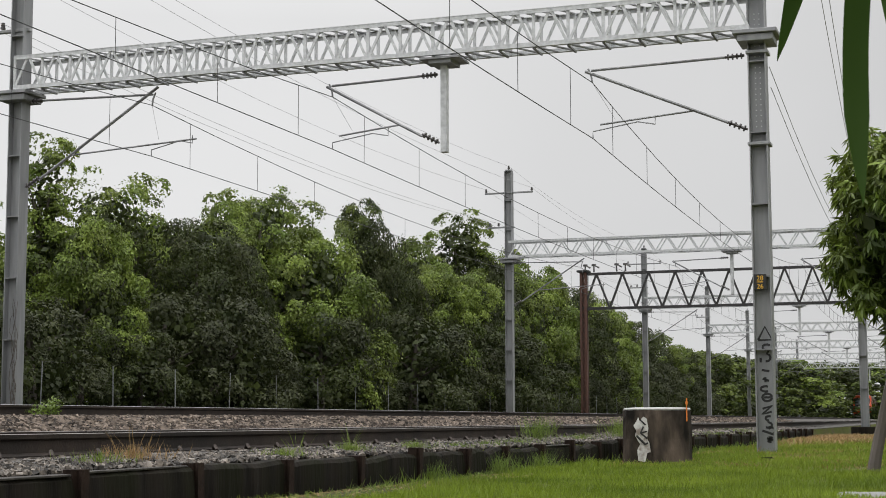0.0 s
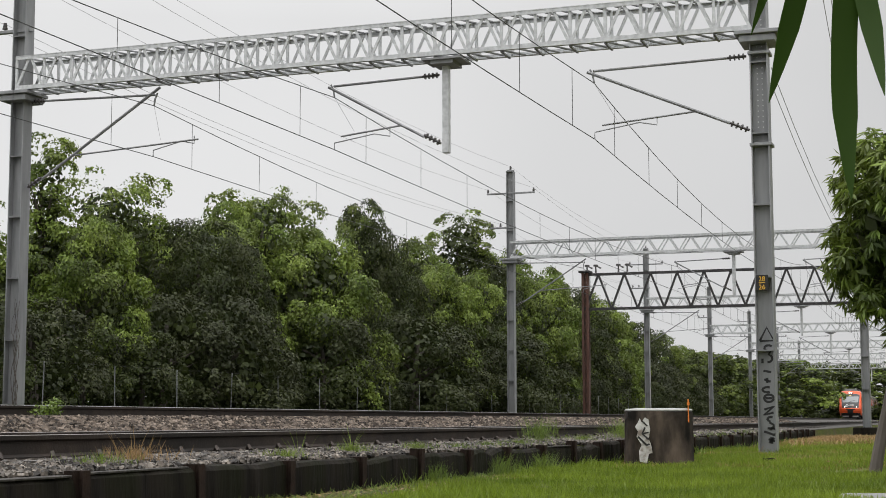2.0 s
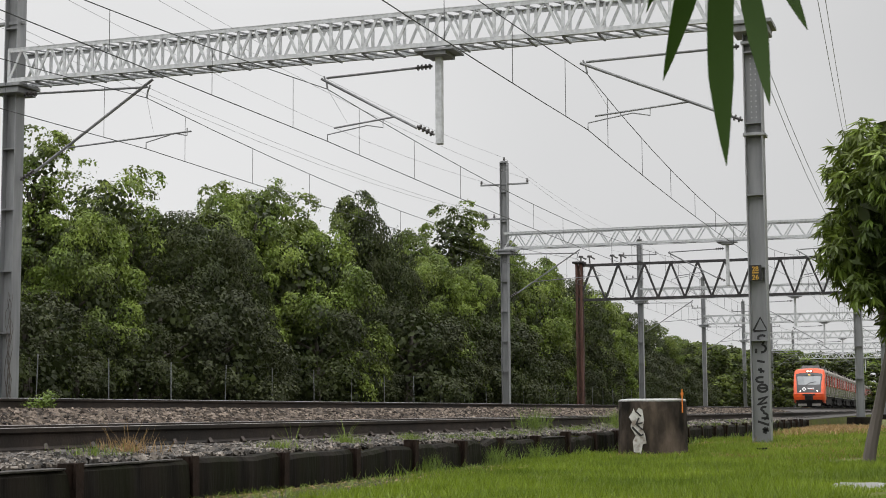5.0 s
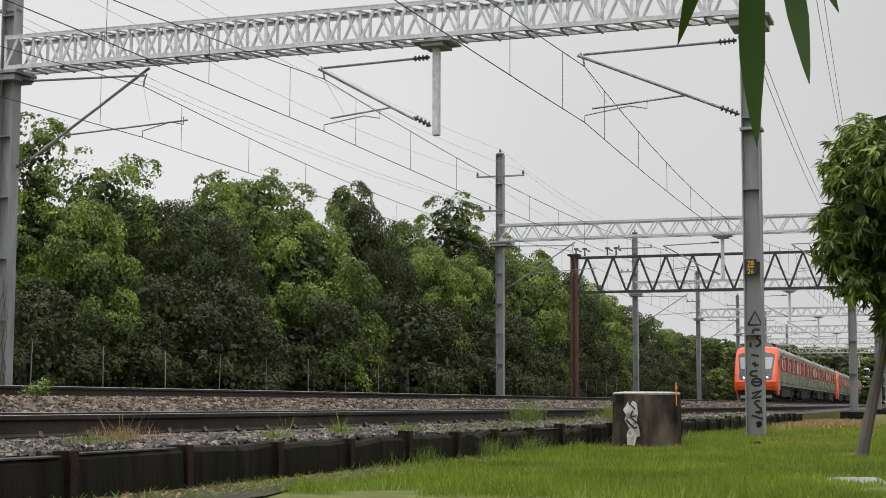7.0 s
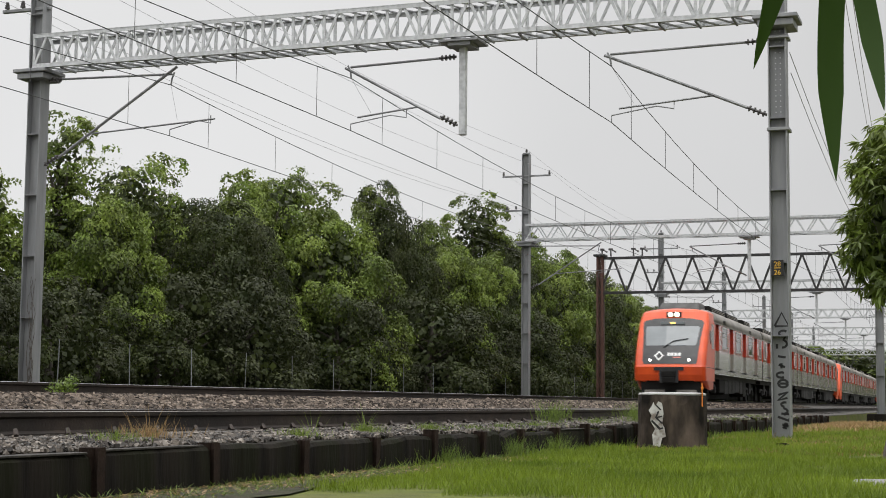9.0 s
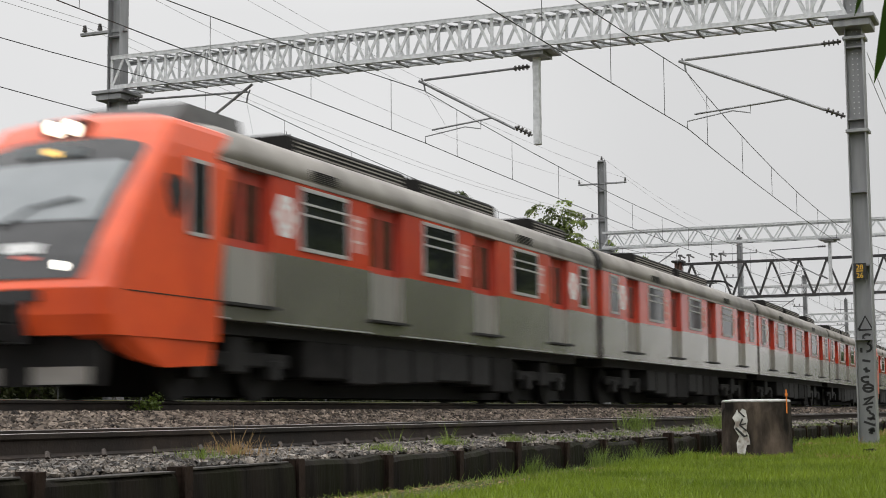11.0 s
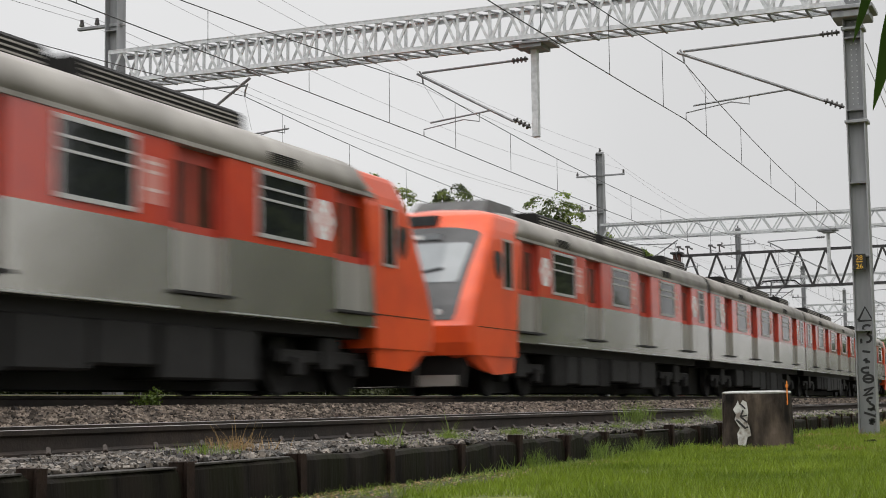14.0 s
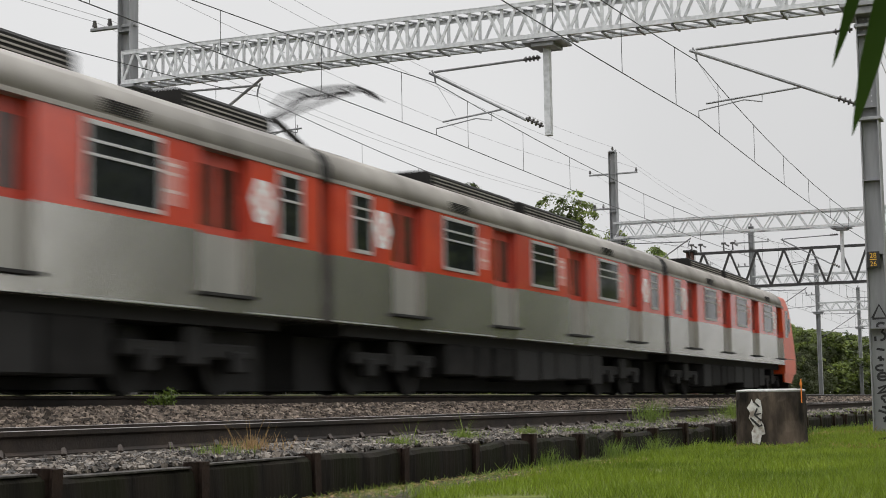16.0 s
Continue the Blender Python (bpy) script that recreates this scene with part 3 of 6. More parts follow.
def build_gantry(y, x0, x1, zb, detail, label):
    """Two columns and a box truss across the three tracks."""
    dx = swing(y)
    g = thing("overhead_line_gantry", label, "gantry", at=pose(dx, y, 0), group="gantries over the tracks")
    hgt, dep = 0.76, 0.62
    stiff = Bits().box(-0.148, 0.148, -0.165, -0.01, -0.012, 0.012).mesh("stiffener", GALV)
    for x, base, top in ((x0, 0.98, 12.1), (x1, 0.0, zb + 1.5)):
        post = part("post", i_post(top - base), GALV, g, at=pose(x, 0, base))
        z = 1.45 if x == x0 else 1.93
        while z < top - base:
            part("stiffener", stiff, None, post, at=pose(0, 0, z))
            z += 1.38
        b = Bits()
        b.box(-0.42, 0.42, -0.42, 0.42, zb - base - 0.10, zb - base - 0.02, bev=0.01)
        part("bearing_plate", b, GALV, post)
        b = Bits()
        b.box(-0.34, 0.34, -0.36, 0.36, zb - base - 0.24, zb - base - 0.105, bev=0.01)
        part("bearing_bracket", b, GALV, post)
        if x == x1 and y > 40:
            part("foundation", Bits().box(-0.55, 0.6, -0.6, 0.6, -0.2, 0.32, bev=0.03), WALL, post, "dark wet concrete footing")
        if x == x1 and detail:
            bolt = Bits().disc((0, 0, 0), 0.013, "y", 0.012, 6).mesh("bolt", GALV_NEW)
            for i in range(22):
                for xx in (-0.045, 0.045):
                    part("bolt", bolt, None, post, at=pose(xx, -0.014, 6.2 + 0.105 * i))
            for zz in (zb - 0.42 - base, 5.85 - base):
                part("clamp_band", Bits().box(-0.2, 0.22, -0.2, 0.2, zz - 0.03, zz + 0.03, bev=0.008), GALV, post)
    c = 0.085 if detail else 0.09
    a, e = x0 + (0.05), x1 - 0.1
    for yy in (-dep / 2, dep / 2):
        for zz in (zb, zb + hgt):
            b = Bits()
            b.box(a, e, yy - c / 2, yy + c / 2, zz - 0.008, zz + 0.008)
            b.box(a, e, yy + (c / 2 - 0.012) * (1 if yy > 0 else -1) - 0.006, yy + (c / 2 - 0.012) * (1 if yy > 0 else -1) + 0.006, min(zz, zz + (c if zz == zb else -c)), max(zz, zz + (c if zz == zb else -c)))
            part("chord", b, GALV_NEW, g)
    n, panel, diag, flat = truss_meshes(e - a, hgt, dep, 0.72 if detail else 1.0, 0.056)
    upright = Bits().box(-0.03, 0.03, -0.02, 0.02, 0.0, hgt).mesh("upright", GALV_NEW)
    for i in range(n):
        for yy in (-dep / 2, dep / 2):
            x = a + i * panel
            if detail:
                part("upright", upright, None, g, at=pose(x, yy * 0.93, zb))
            part("brace", diag, None, g, at=pose(x, yy, zb))
            part("brace", diag, None, g, at=pose(x + panel, yy, zb, 0, 0, 180))
        if detail or i % 2 == 0:
            for zz in (zb, zb + hgt):
                part("lacing", flat, None, g, at=pose(a + i * panel, -dep / 2, zz))
                part("lacing", flat, None, g, at=pose(a + (i + 1) * panel, dep / 2, zz, 0, 0, 180))
    if detail:
        tie = Bits().box(-0.02, 0.02, -dep / 2, dep / 2, -0.045, -0.01).mesh("cross_tie", GALV)
        for i in range(0, n + 1):
            part("cross_tie", tie, None, g, at=pose(a + i * panel, 0, zb))
    # hanging post between the near and the middle track
    xd = -10.31
    b = Bits()
    b.box(xd - 0.07, xd + 0.07, -0.07, 0.07, zb - 1.98, zb + 0.02, bev=0.012)
    part("drop_post", b, GALV_NEW, g)
    b = Bits()
    b.box(xd - 0.42, xd + 0.42, -0.36, 0.36, zb - 0.09, zb - 0.05)
    b.box(xd - 0.24, xd + 0.24, -0.3, 0.3, zb - 0.17, zb - 0.09)
    part("drop_bracket", b, GALV, g)
    # arms with insulators on the forest-side column
    pin = Bits()
    for k in range(3):
        pin.disc((0, 0, 0.05 + 0.055 * k), 0.06 - 0.01 * k, "z", 0.04, 8)
    pin.tube([(0, 0, 0), (0, 0, 0.05)], 0.015, 5)
    pin = pin.mesh("insulator", INSUL)
    for za, xa, xb, pins in ((9.45, x0 - 1.02, x0 + 0.25, (x0 - 0.92, x0 - 0.5)), (11.05, x0 - 1.15, x0 + 1.15, (x0 - 1.1, x0 + 1.1)), (12.1, x0 - 0.17, x0 + 0.17, (x0,))):
        arm = part("cross_arm", Bits().box(xa, xb, -0.05, 0.05, za, za + 0.075, bev=0.01), GALV, g)
        for xx in pins:
            part("insulator", pin, None, arm, at=pose(xx, 0, za + 0.075))
    return g


def insul(p, q):
    b = Bits()
    p, q = Vector(p), Vector(q)
    b.tube([p, q], 0.028, 6)
    d = (q - p)
    for k in range(4):
        c = p + d * (0.15 + 0.23 * k)
        b.tube([c - d.normalized() * 0.012, c + d.normalized() * 0.012], 0.062, 8)
    return b


def build_cantilever(y, xr, xw, zc, zm, side, label):
    """Tubular cantilever: a top stay, a sloping tube, a registration tube and a steady arm. xr: its support, xw: the wire."""
    dx = swing(y)
    c = thing("wire_cantilever", label, "cantilever", at=pose(dx, y, 0), group="cantilevers of the overhead line")
    s = 1 if xr > xw else -1
    zt = zm + 0.28
    part("top_stay", Bits().tube([(xr - s * 0.45, 0, zt + 0.02), (xw - s * 0.02, 0, zt - 0.04)], 0.026, 6), GALV, c)
    part("sloping_tube", Bits().tube([(xr - s * 0.42, 0, zc + 0.15 if side else zc - 0.35), (xw - s * 0.14, 0, zt + (-0.05 if side else 0.12))], 0.032, 6), GALV, c)
    part("insulator", insul((xr - s * 0.08, 0, zt + 0.03), (xr - s * 0.45, 0, zt + 0.02)), INSUL, c)
    e = Vector((xw - s * 0.14, 0, zt)) - Vector((xr, 0, zc - 0.03 if side else zc - 0.5))
    p0 = Vector((xr - s * 0.05, 0, zc - 0.01 if side else zc - 0.52))
    part("insulator", insul(p0, p0 + e.normalized() * 0.42), INSUL, c)
    f = 0.36
    a = Vector((xr - s * 0.42, 0, zc + 0.15 if side else zc - 0.35))
    b2 = Vector((xw - s * 0.14, 0, zt))
    j = a + (b2 - a) * (0.22 if side else 0.2)
    endx = xw + (s * 0.25 if side else -s * (-1.15) * -1 - 0)
    if side:
        q = Vector((xw + s * 0.15, 0, zc + 0.27))
        part("registration_tube", Bits().tube([j, q], 0.02, 6), GALV, c)
        hang = Vector((xw + s * 1.25, 0, zc + 0.33))
        part("steady_arm", Bits().tube([hang + Vector((0, 0, 0.05)), hang + Vector((0, 0, -0.12)), hang + Vector((-s * 0.35, 0, -0.05)), (xw, 0, zc + 0.14), (xw, 0, zc)], 0.013, 5), GALV, c)
    else:
        q = Vector((xw - s * 1.1, 0, zc + 0.32))
        part("registration_tube", Bits().tube([a + (b2 - a) * 0.28, q], 0.02, 6), GALV, c)
        hang = Vector((xw - s * 1.0, 0, zc + 0.35))
        part("steady_arm", Bits().tube([hang + Vector((0, 0, 0.05)), hang + Vector((0, 0, -0.12)), hang + Vector((s * 0.3, 0, -0.05)), (xw, 0, zc + 0.14), (xw, 0, zc)], 0.013, 5), GALV, c)
    part("wire_clamp", Bits().tube([(xw - s * 0.08, 0, zt), (xw - s * 0.02, 0, zt - 0.14), (xw, 0, zm)], 0.02, 5), GALV, c)
    part("drop_wire", Bits().tube([(xw, 0.0, zm), (xw + (s * 0.9 if side else -s * 0.35) * 0.5, 0, zc + 0.36)], 0.004, 4), WIRE_PALE, c)


SPANS = [-12.0, 30.0, 69.0, 104.0, 136.0, 168.0, 200.0, 235.0]
LINES = {"near": (-7.2, 5.55 + EYE, 6.68 + EYE, 0.1, (0.23, 0.33), (0.5, 0.91)), "middle": (-12.8, 5.67 + EYE, 6.78 + EYE, -0.05, (0.04, 0.12), (0.66, 0.49)), "far": (-17.1, 5.77 + EYE, 6.90 + EYE, 0.05, (0.2, 0.08), (0.63, 0.61))}


def build_wires():
    for key, (x, zc, zm, st, dips, sags) in LINES.items():
        o = thing("overhead_wires", {"near": "sagging messenger and contact wire over the track beside the wall", "middle": "messenger and contact wire over the train's track",
                                     "far": "messenger and contact wire over the track by the forest"}[key], "overhead wire", group="overhead wires")
        con, mes = [], []
        droppers = []
        for k, (a, b) in enumerate(zip(SPANS, SPANS[1:])):
            xa, xb = [x + (0.0 if j == 1 else st * (1 if j % 2 else -1)) for j in (k, k + 1)]
            n = 12 if a < 0 else (11 if a < 100 else 6)
            dip, low = dips[min(k, 1)], sags[min(k, 1)]
            for i in range(13):
                u = i / 12
                y = a + (b - a) * u
                p = aloft(xa + (xb - xa) * u, y, zc - dip * 4 * u * (1 - u))
                sag = low * 4 * u * (1 - u)
                q = aloft(xa + (xb - xa) * u, y, zm - sag)
                if i < 12 or b == SPANS[-1]:
                    con.append(p), mes.append(q)
            for i in range(n):
                u = (i + 0.5) / n
                y = a + (b - a) * u
                sag = low * 4 * u * (1 - u)
                droppers.append((aloft(xa + (xb - xa) * u, y, zc - dip * 4 * u * (1 - u)), aloft(xa + (xb - xa) * u, y, zm - sag)))
        part("contact_wire", Bits().tube(con, 0.0085, 6), WIRE, o)
        part("messenger_wire", Bits().tube(mes, 0.0085, 6), WIRE, o)
        for p, q in droppers:
            part("dropper", Bits().tube([p, q], 0.006, 4), WIRE, o)


for gy, lab in zip(SPANS[1:], ("bright galvanised box-truss gantry on grey steel columns",) + ("galvanised truss gantry farther along the railway",) * 6):
    build_gantry(gy, -20.5, -3.94 if gy < 40 else -4.85, 7.43 + EYE, gy < 40, lab)
    for key, (x, zc, zm, st, dips, sags) in LINES.items():
        sup = {"near": (-3.94 if gy < 40 else -4.85) - 0.17, "middle": -10.31 - 0.07, "far": -20.5 + 0.17}[key]
        build_cantilever(gy, sup, x, zc, zm, key != "far", "tubular steel cantilever with dark insulators holding the wires")
build_wires()


def line_wire(name, xs, r, material, label, n=8, sag=0.5):
    """A wire from support to support: xs are points, sag in each span."""
    pts = []
    for a, b in zip(xs, xs[1:]):
        for i in range(n):
            u = i / n
            p = Vector(a).lerp(Vector(b), u)
            p.z -= sag * 4 * u * (1 - u)
            pts.append(p)
    pts.append(Vector(xs[-1]))
    return solo(name, Bits().tube(pts, r, 4), material, label, "wire", group="feeder wires")


for fx, fz in ((-21.42, 9.68), (-21.0, 9.68), (-21.6, 11.28), (-19.4, 11.28), (-20.5, 12.33)):
    line_wire("feeder_wire", [aloft(fx, y, fz) for y in SPANS], 0.006, WIRE_PALE, "thin pale feeder wire on the forest-side columns")
for fx, fz in ((-3.72, 7.35), (-3.7, 6.95)):
    line_wire("return_wire", [aloft(fx if y < 40 else fx - 0.9, y, fz) for y in SPANS[1:]], 0.007, WIRE_PALE, "thin grey return wire beside the grey column", sag=0.7)
line_wire("service_wire", [(-1.9, 20, 6.6), (-3.6, 52, 7.6)], 0.005, WIRE_PALE, "faint service wire above the grass", sag=0.3)
line_wire("service_wire", [(-1.8, 20, 6.7), (-3.5, 52, 7.4)], 0.005, WIRE_PALE, "faint service wire above the grass", sag=0.3)


def build_old_gantry(y):
    """The disused riveted gantry: a rusty lattice column and one black Warren truss."""
    g = thing("old_gantry", "black riveted Warren-truss gantry on a rust-red column", "gantry", at=pose(swing(y), y, 0))
    x0, x1, zb, zt = -20.85, -3.0, 6.85, 8.8
    for x in (x0, x1):
        p = Bits()
        for sx in (-0.13, 0.13):
            for sy in (-0.13, 0.13):
                p.box(x + sx - 0.06, x + sx + 0.06, sy - 0.06, sy + 0.06, 0.5, zt + 0.1)
        p.box(x - 0.09, x + 0.09, -0.05, 0.05, 0.5, zt + 0.1)
        post = part("post", p, RUST_POST, g)
        lace = Bits().beam((-0.14, 0, 0), (0.14, 0, 0.4), 0.05, 0.03, (0, 1, 0)).mesh("lacing", RUST_POST)
        for k in range(19):
            part("lacing", lace, None, post, at=pose(x, -0.2, 0.6 + 0.42 * k, 0, 0, 180 * (k % 2)))
        part("post_cap", Bits().box(x - 0.34, x + 0.34, -0.34, 0.34, zt + 0.1, zt + 0.22, bev=0.03), OLD_IRON, post)
    for z in (zb, zt):
        part("chord", Bits().box(x0 + (0.2 if z == zt else 0.2), x1, -0.1, 0.1, z - 0.07, z + 0.07), OLD_IRON, g)
    n = 12
    w = (x1 - x0) / n
    up = Bits().beam((0, 0, 0), (w / 2, 0, zt - zb), 0.1, 0.16, (0, 1, 0)).mesh("brace", OLD_IRON)
    for i in range(n):
        part("brace", up, None, g, at=pose(x0 + i * w, 0, zb))
        part("brace", up, None, g, at=pose(x0 + (i + 1) * w, 0, zb, 0, 0, 180))
    for x in (x0 + 0.1, x0 + 0.6, x0 + 1.9, x0 + 2.4):
        b = Bits().tube([(x, 0, zt + 0.1), (x, 0, zt + 0.5), (x + 0.3, 0, zt + 0.35)], 0.06, 6)
        b.disc((x, 0, zt + 0.5), 0.14, "z", 0.1, 8)
        part("insulator", b, INSUL, g)


build_old_gantry(86.0)


# ---- the train ----
PITCH, BODY = 21.0, 20.56


def car_section(k=1.0, z0=1.13, low=False):
    """Half-width and height round the inner shell; the side panels stand proud of it, the doors lie in the gaps."""
    side = [(1.31, z0), (1.33, z0 + 0.05), (1.33, 3.36), (1.5, 3.38), (1.45, 3.46), (1.30, 3.64), (1.05, 3.78), (0.7, 3.87), (0.35, 3.92)] if low else \
        [(1.31, z0), (1.33, z0 + 0.05), (1.33, 3.36), (1.5, 3.38), (1.49, 3.58), (1.40, 3.76), (1.18, 3.90), (0.8, 3.99), (0.35, 4.03)]
    ring = [(x * k, z) for x, z in side] + [(0, 3.93 if low else 4.04)] + [(-x * k, z) for x, z in reversed(side)]
    return ring


DOORS = (3.15, 8.05, 12.95, 17.85)
WINDOWS = (5.6, 10.5, 15.4)


def side_rect(bits, s, y0, y1, z0, z1, x0, x1):
    bits.box(min(s * x0, s * x1), max(s * x0, s * x1), y0, y1, z0, z1)


def car_parts(cab):
    """Meshes of one car, in a frame at its front end on the rail head, y towards its rear. cab: None, 'front' or 'rear'."""
    y0, y1 = 0.2, 0.2 + BODY
    f0 = 2.3 if cab == "front" else y0
    f1 = PITCH - 2.3 if cab == "rear" else y1
    out = []
    shell = Bits()
    sec = car_section()
    flat = car_section(low=True)
    ends = ([(f0, flat), (f0 + 0.5, sec)] if cab == "front" else [(f0, sec)]) + ([(f1 - 0.5, sec), (f1, flat)] if cab == "rear" else [(f1, sec)])
    shell.rings([[(x, y, z) for x, z in r] for y, r in ends])
    out.append(("body", shell, STEEL, "ribbed stainless steel shell"))
    roof = Bits()
    roof.rings([[(x * 1.003, y, z + 0.006) for x, z in r if z > 3.37] for y, r in ends])
    out.append(("roof", roof, ROOF_GREY, "dirty grey curved roof"))
    return out, f0, f1


def build_car(index, cab):
    car = thing("train_car", {None: "stainless steel commuter car with red window band and sliding doors", "front": "leading commuter car with orange cab and lit headlamps",
                              "rear": "commuter car with an orange cab at its rear end"}[cab if index not in (4,) else "front"] if index != 4 else
                "commuter car with an orange cab coupled behind another cab", "train car", group="cars of the commuter train")
    pieces, f0, f1 = car_parts(cab)
    for n, b, m, l in pieces:
        part(n, b, m, car, l, smooth=n == "roof")
    # sides
    for s in (-1, 1):
        doors = [d for d in DOORS if f0 + 0.6 < d < f1 - 0.6]
        edges = []
        at = f0 + 0.02
        for d in doors:
            edges.append((at, d - 0.67))
            at = d + 0.67
        edges.append((at, f1 - 0.02))
        for a, b in edges:
            if b - a > 0.1:
                p = Bits()
                side_rect(p, s, a, b, 1.13, 2.19, 1.32, 1.5)
                low = part("lower_panel", p, STEEL, car, "brushed steel lower panel")
                p = Bits()
                side_rect(p, s, a, b, 1.14, 1.16, 1.49, 1.508)
                part("moulding", p, FRAME_ALU, low)
                p = Bits()
                side_rect(p, s, a, b, 2.19, 3.33, 1.32, 1.497)
                part("red_panel", p, RED_BAND, car)
        p = Bits()
        side_rect(p, s, f0, f1, 3.33, 3.39, 1.32, 1.515)
        part("cant_rail", p, ROOF_GREY, car)
        for d in doors:
            p = Bits()
            for k in (-1, 1):
                side_rect(p, s, d + k * 0.335 - 0.325, d + k * 0.335 + 0.325, 1.37, 2.19, 1.31, 1.35)
            door = part("door", p, STEEL_DOOR, car, "pale steel sliding door with red upper half")
            p = Bits()
            for k in (-1, 1):
                side_rect(p, s, d + k * 0.335 - 0.325, d + k * 0.335 + 0.325, 2.19, 3.33, 1.31, 1.348)
            part("upper_leaf", p, RED_DOOR, door)
            for k in (-1, 1):
                p = Bits()
                side_rect(p, s, d + k * 0.335 - 0.235, d + k * 0.335 + 0.235, 2.3, 3.14, 1.34, 1.354)
                part("door_pane", p, DOOR_GLASS, door)
            p = Bits()
            side_rect(p, s, d - 0.76, d + 0.76, 1.33, 1.37, 1.32, 1.6)
            part("door_step", p, UNDER, door)
            p = Bits()
            side_rect(p, s, d - 0.665, d + 0.665, 1.13, 1.32, 1.32, 1.497)
            part("sill_panel", p, STEEL, door, "steel panel below the door step")
        wins = [(w, 0.82) for w in WINDOWS]
        if cab != "front":
            wins.append((1.25, 0.36))
        if cab != "rear":
            wins.append((PITCH - 1.25, 0.36))
        for w, h in wins:
            p = Bits()
            side_rect(p, s, w - h, w + h, 2.32, 3.25, 1.49, 1.506)
            win = part("window", p, GLASS, car, "dark tinted sliding window")
            p = Bits()
            for z in (2.32, 2.86, 3.03, 3.25):
                t = 0.03 if z in (2.32, 3.25) else 0.018
                side_rect(p, s, w - h - 0.03, w + h + 0.03, z - t, z + t, 1.495, 1.526)
            for yy in (w - h, w + h):
                side_rect(p, s, yy - 0.03, yy + 0.03, 2.32, 3.25, 1.495, 1.524)
            part("window_frame", p, FRAME_ALU, win)
        for yy in ([2.08] if cab != "front" else [4.28]) + ([PITCH - 2.08] if cab != "rear" else [PITCH - 4.28]):
            p = Bits()
            p.disc((s * 1.5, yy, 2.76), 0.36, "x", 0.012, 6)
            d = part("emblem", p, WHITE, car, "plain white six-sided decal")
            for k in range(6):
                a = k * math.pi / 3 + math.pi / 6
                part("emblem_notch", Bits().disc((s * 1.505, yy + 0.2 * math.cos(a), 2.76 + 0.2 * math.sin(a)), 0.055, "x", 0.008, 4), PALE_RED, d)
            part("emblem_core", Bits().disc((s * 1.505, yy, 2.76), 0.1, "x", 0.008, 6), PALE_RED, d)
        for yy in (6.85, 11.75) + ((16.5,) if cab != "rear" else ()) + ((4.5,) if index == 2 else ()):
            p = Bits()
            side_rect(p, s, yy - 0.25, yy + 0.25, 2.44, 3.06, 1.49, 1.503)
            d = part("route_decal", p, PALE_RED, car, "faded pink patch with rows of unreadable lettering as bars")
            for ln, z in ((0.42, 2.97), (0.36, 2.85), (0.42, 2.62)):
                p = Bits()
                side_rect(p, s, yy - ln / 2, yy + ln / 2, z - 0.022, z + 0.022, 1.5, 1.507)
                part("lettering_bar", p, DECAL_BAR, d)
        for yy in (5.6, 15.4):
            p = Bits()
            for k in range(6):
                side_rect(p, s, yy - 0.45, yy + 0.45, 3.42 + 0.03 * k, 3.435 + 0.03 * k, 1.36, 1.515)
            part("vent_grille", p, UNDER, car)
    # roof equipment
    for a, b in ((5.6, 10.3), (10.9, 15.2)) + (((17.7, 20.3),) if cab != "rear" and index not in (1, 6) else ()):
        p = Bits()
        p.rings([[(-0.92, y, 3.9), (-0.9, y, 4.22), (-0.8, y, 4.29), (0.8, y, 4.29), (0.9, y, 4.22), (0.92, y, 3.9)] for y in (a, b)])
        box = part("roof_unit", p, UNDER_GREY, car, "dark louvred equipment box")
        for s in (-1, 1):
            for z, x in ((4.03, 0.912), (4.1, 0.908), (4.17, 0.903)):
                q = Bits()
                side_rect(q, s, a + 0.15, b - 0.15, z - 0.012, z + 0.012, x - 0.02, x + 0.012)
                part("louvre", q, ROOF_GREY, box)
    # low pipes and resistor trays between the boxes
    for a, b in ((10.35, 10.85), (16.0, 16.9), (4.3, 5.0)):
        part("roof_tray", Bits().box(-0.5, 0.5, a, b, 3.9, 4.12, bev=0.03), ROOF_GREY, car)
    # ends
    if cab != "front":
        p = Bits()
        p.rings([[(x * 0.97, y, z if z > 1.2 else 1.2) for x, z in car_section()] for y in (-0.06, 0.21)])
        part("bellows", p, RUBBER, car, "black rubber gangway")
    if cab != "rear":
        p = Bits()
        p.rings([[(x * 0.97, y, z if z > 1.2 else 1.2) for x, z in car_section()] for y in (PITCH - 0.24, PITCH - 0.06)])
        part("bellows", p, RUBBER, car, "black rubber gangway")
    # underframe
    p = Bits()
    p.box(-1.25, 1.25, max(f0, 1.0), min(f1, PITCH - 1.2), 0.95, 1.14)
    # added filler block: closes the light gaps so the underside reads dark
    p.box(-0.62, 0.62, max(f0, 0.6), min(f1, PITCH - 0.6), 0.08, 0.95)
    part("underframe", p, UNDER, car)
    rng = random.Random(index)
    y = 5.3
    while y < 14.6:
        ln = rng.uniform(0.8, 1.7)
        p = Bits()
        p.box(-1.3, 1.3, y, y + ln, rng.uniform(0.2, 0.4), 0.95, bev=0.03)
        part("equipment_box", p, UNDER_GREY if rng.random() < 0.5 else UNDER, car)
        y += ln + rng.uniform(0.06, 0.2)
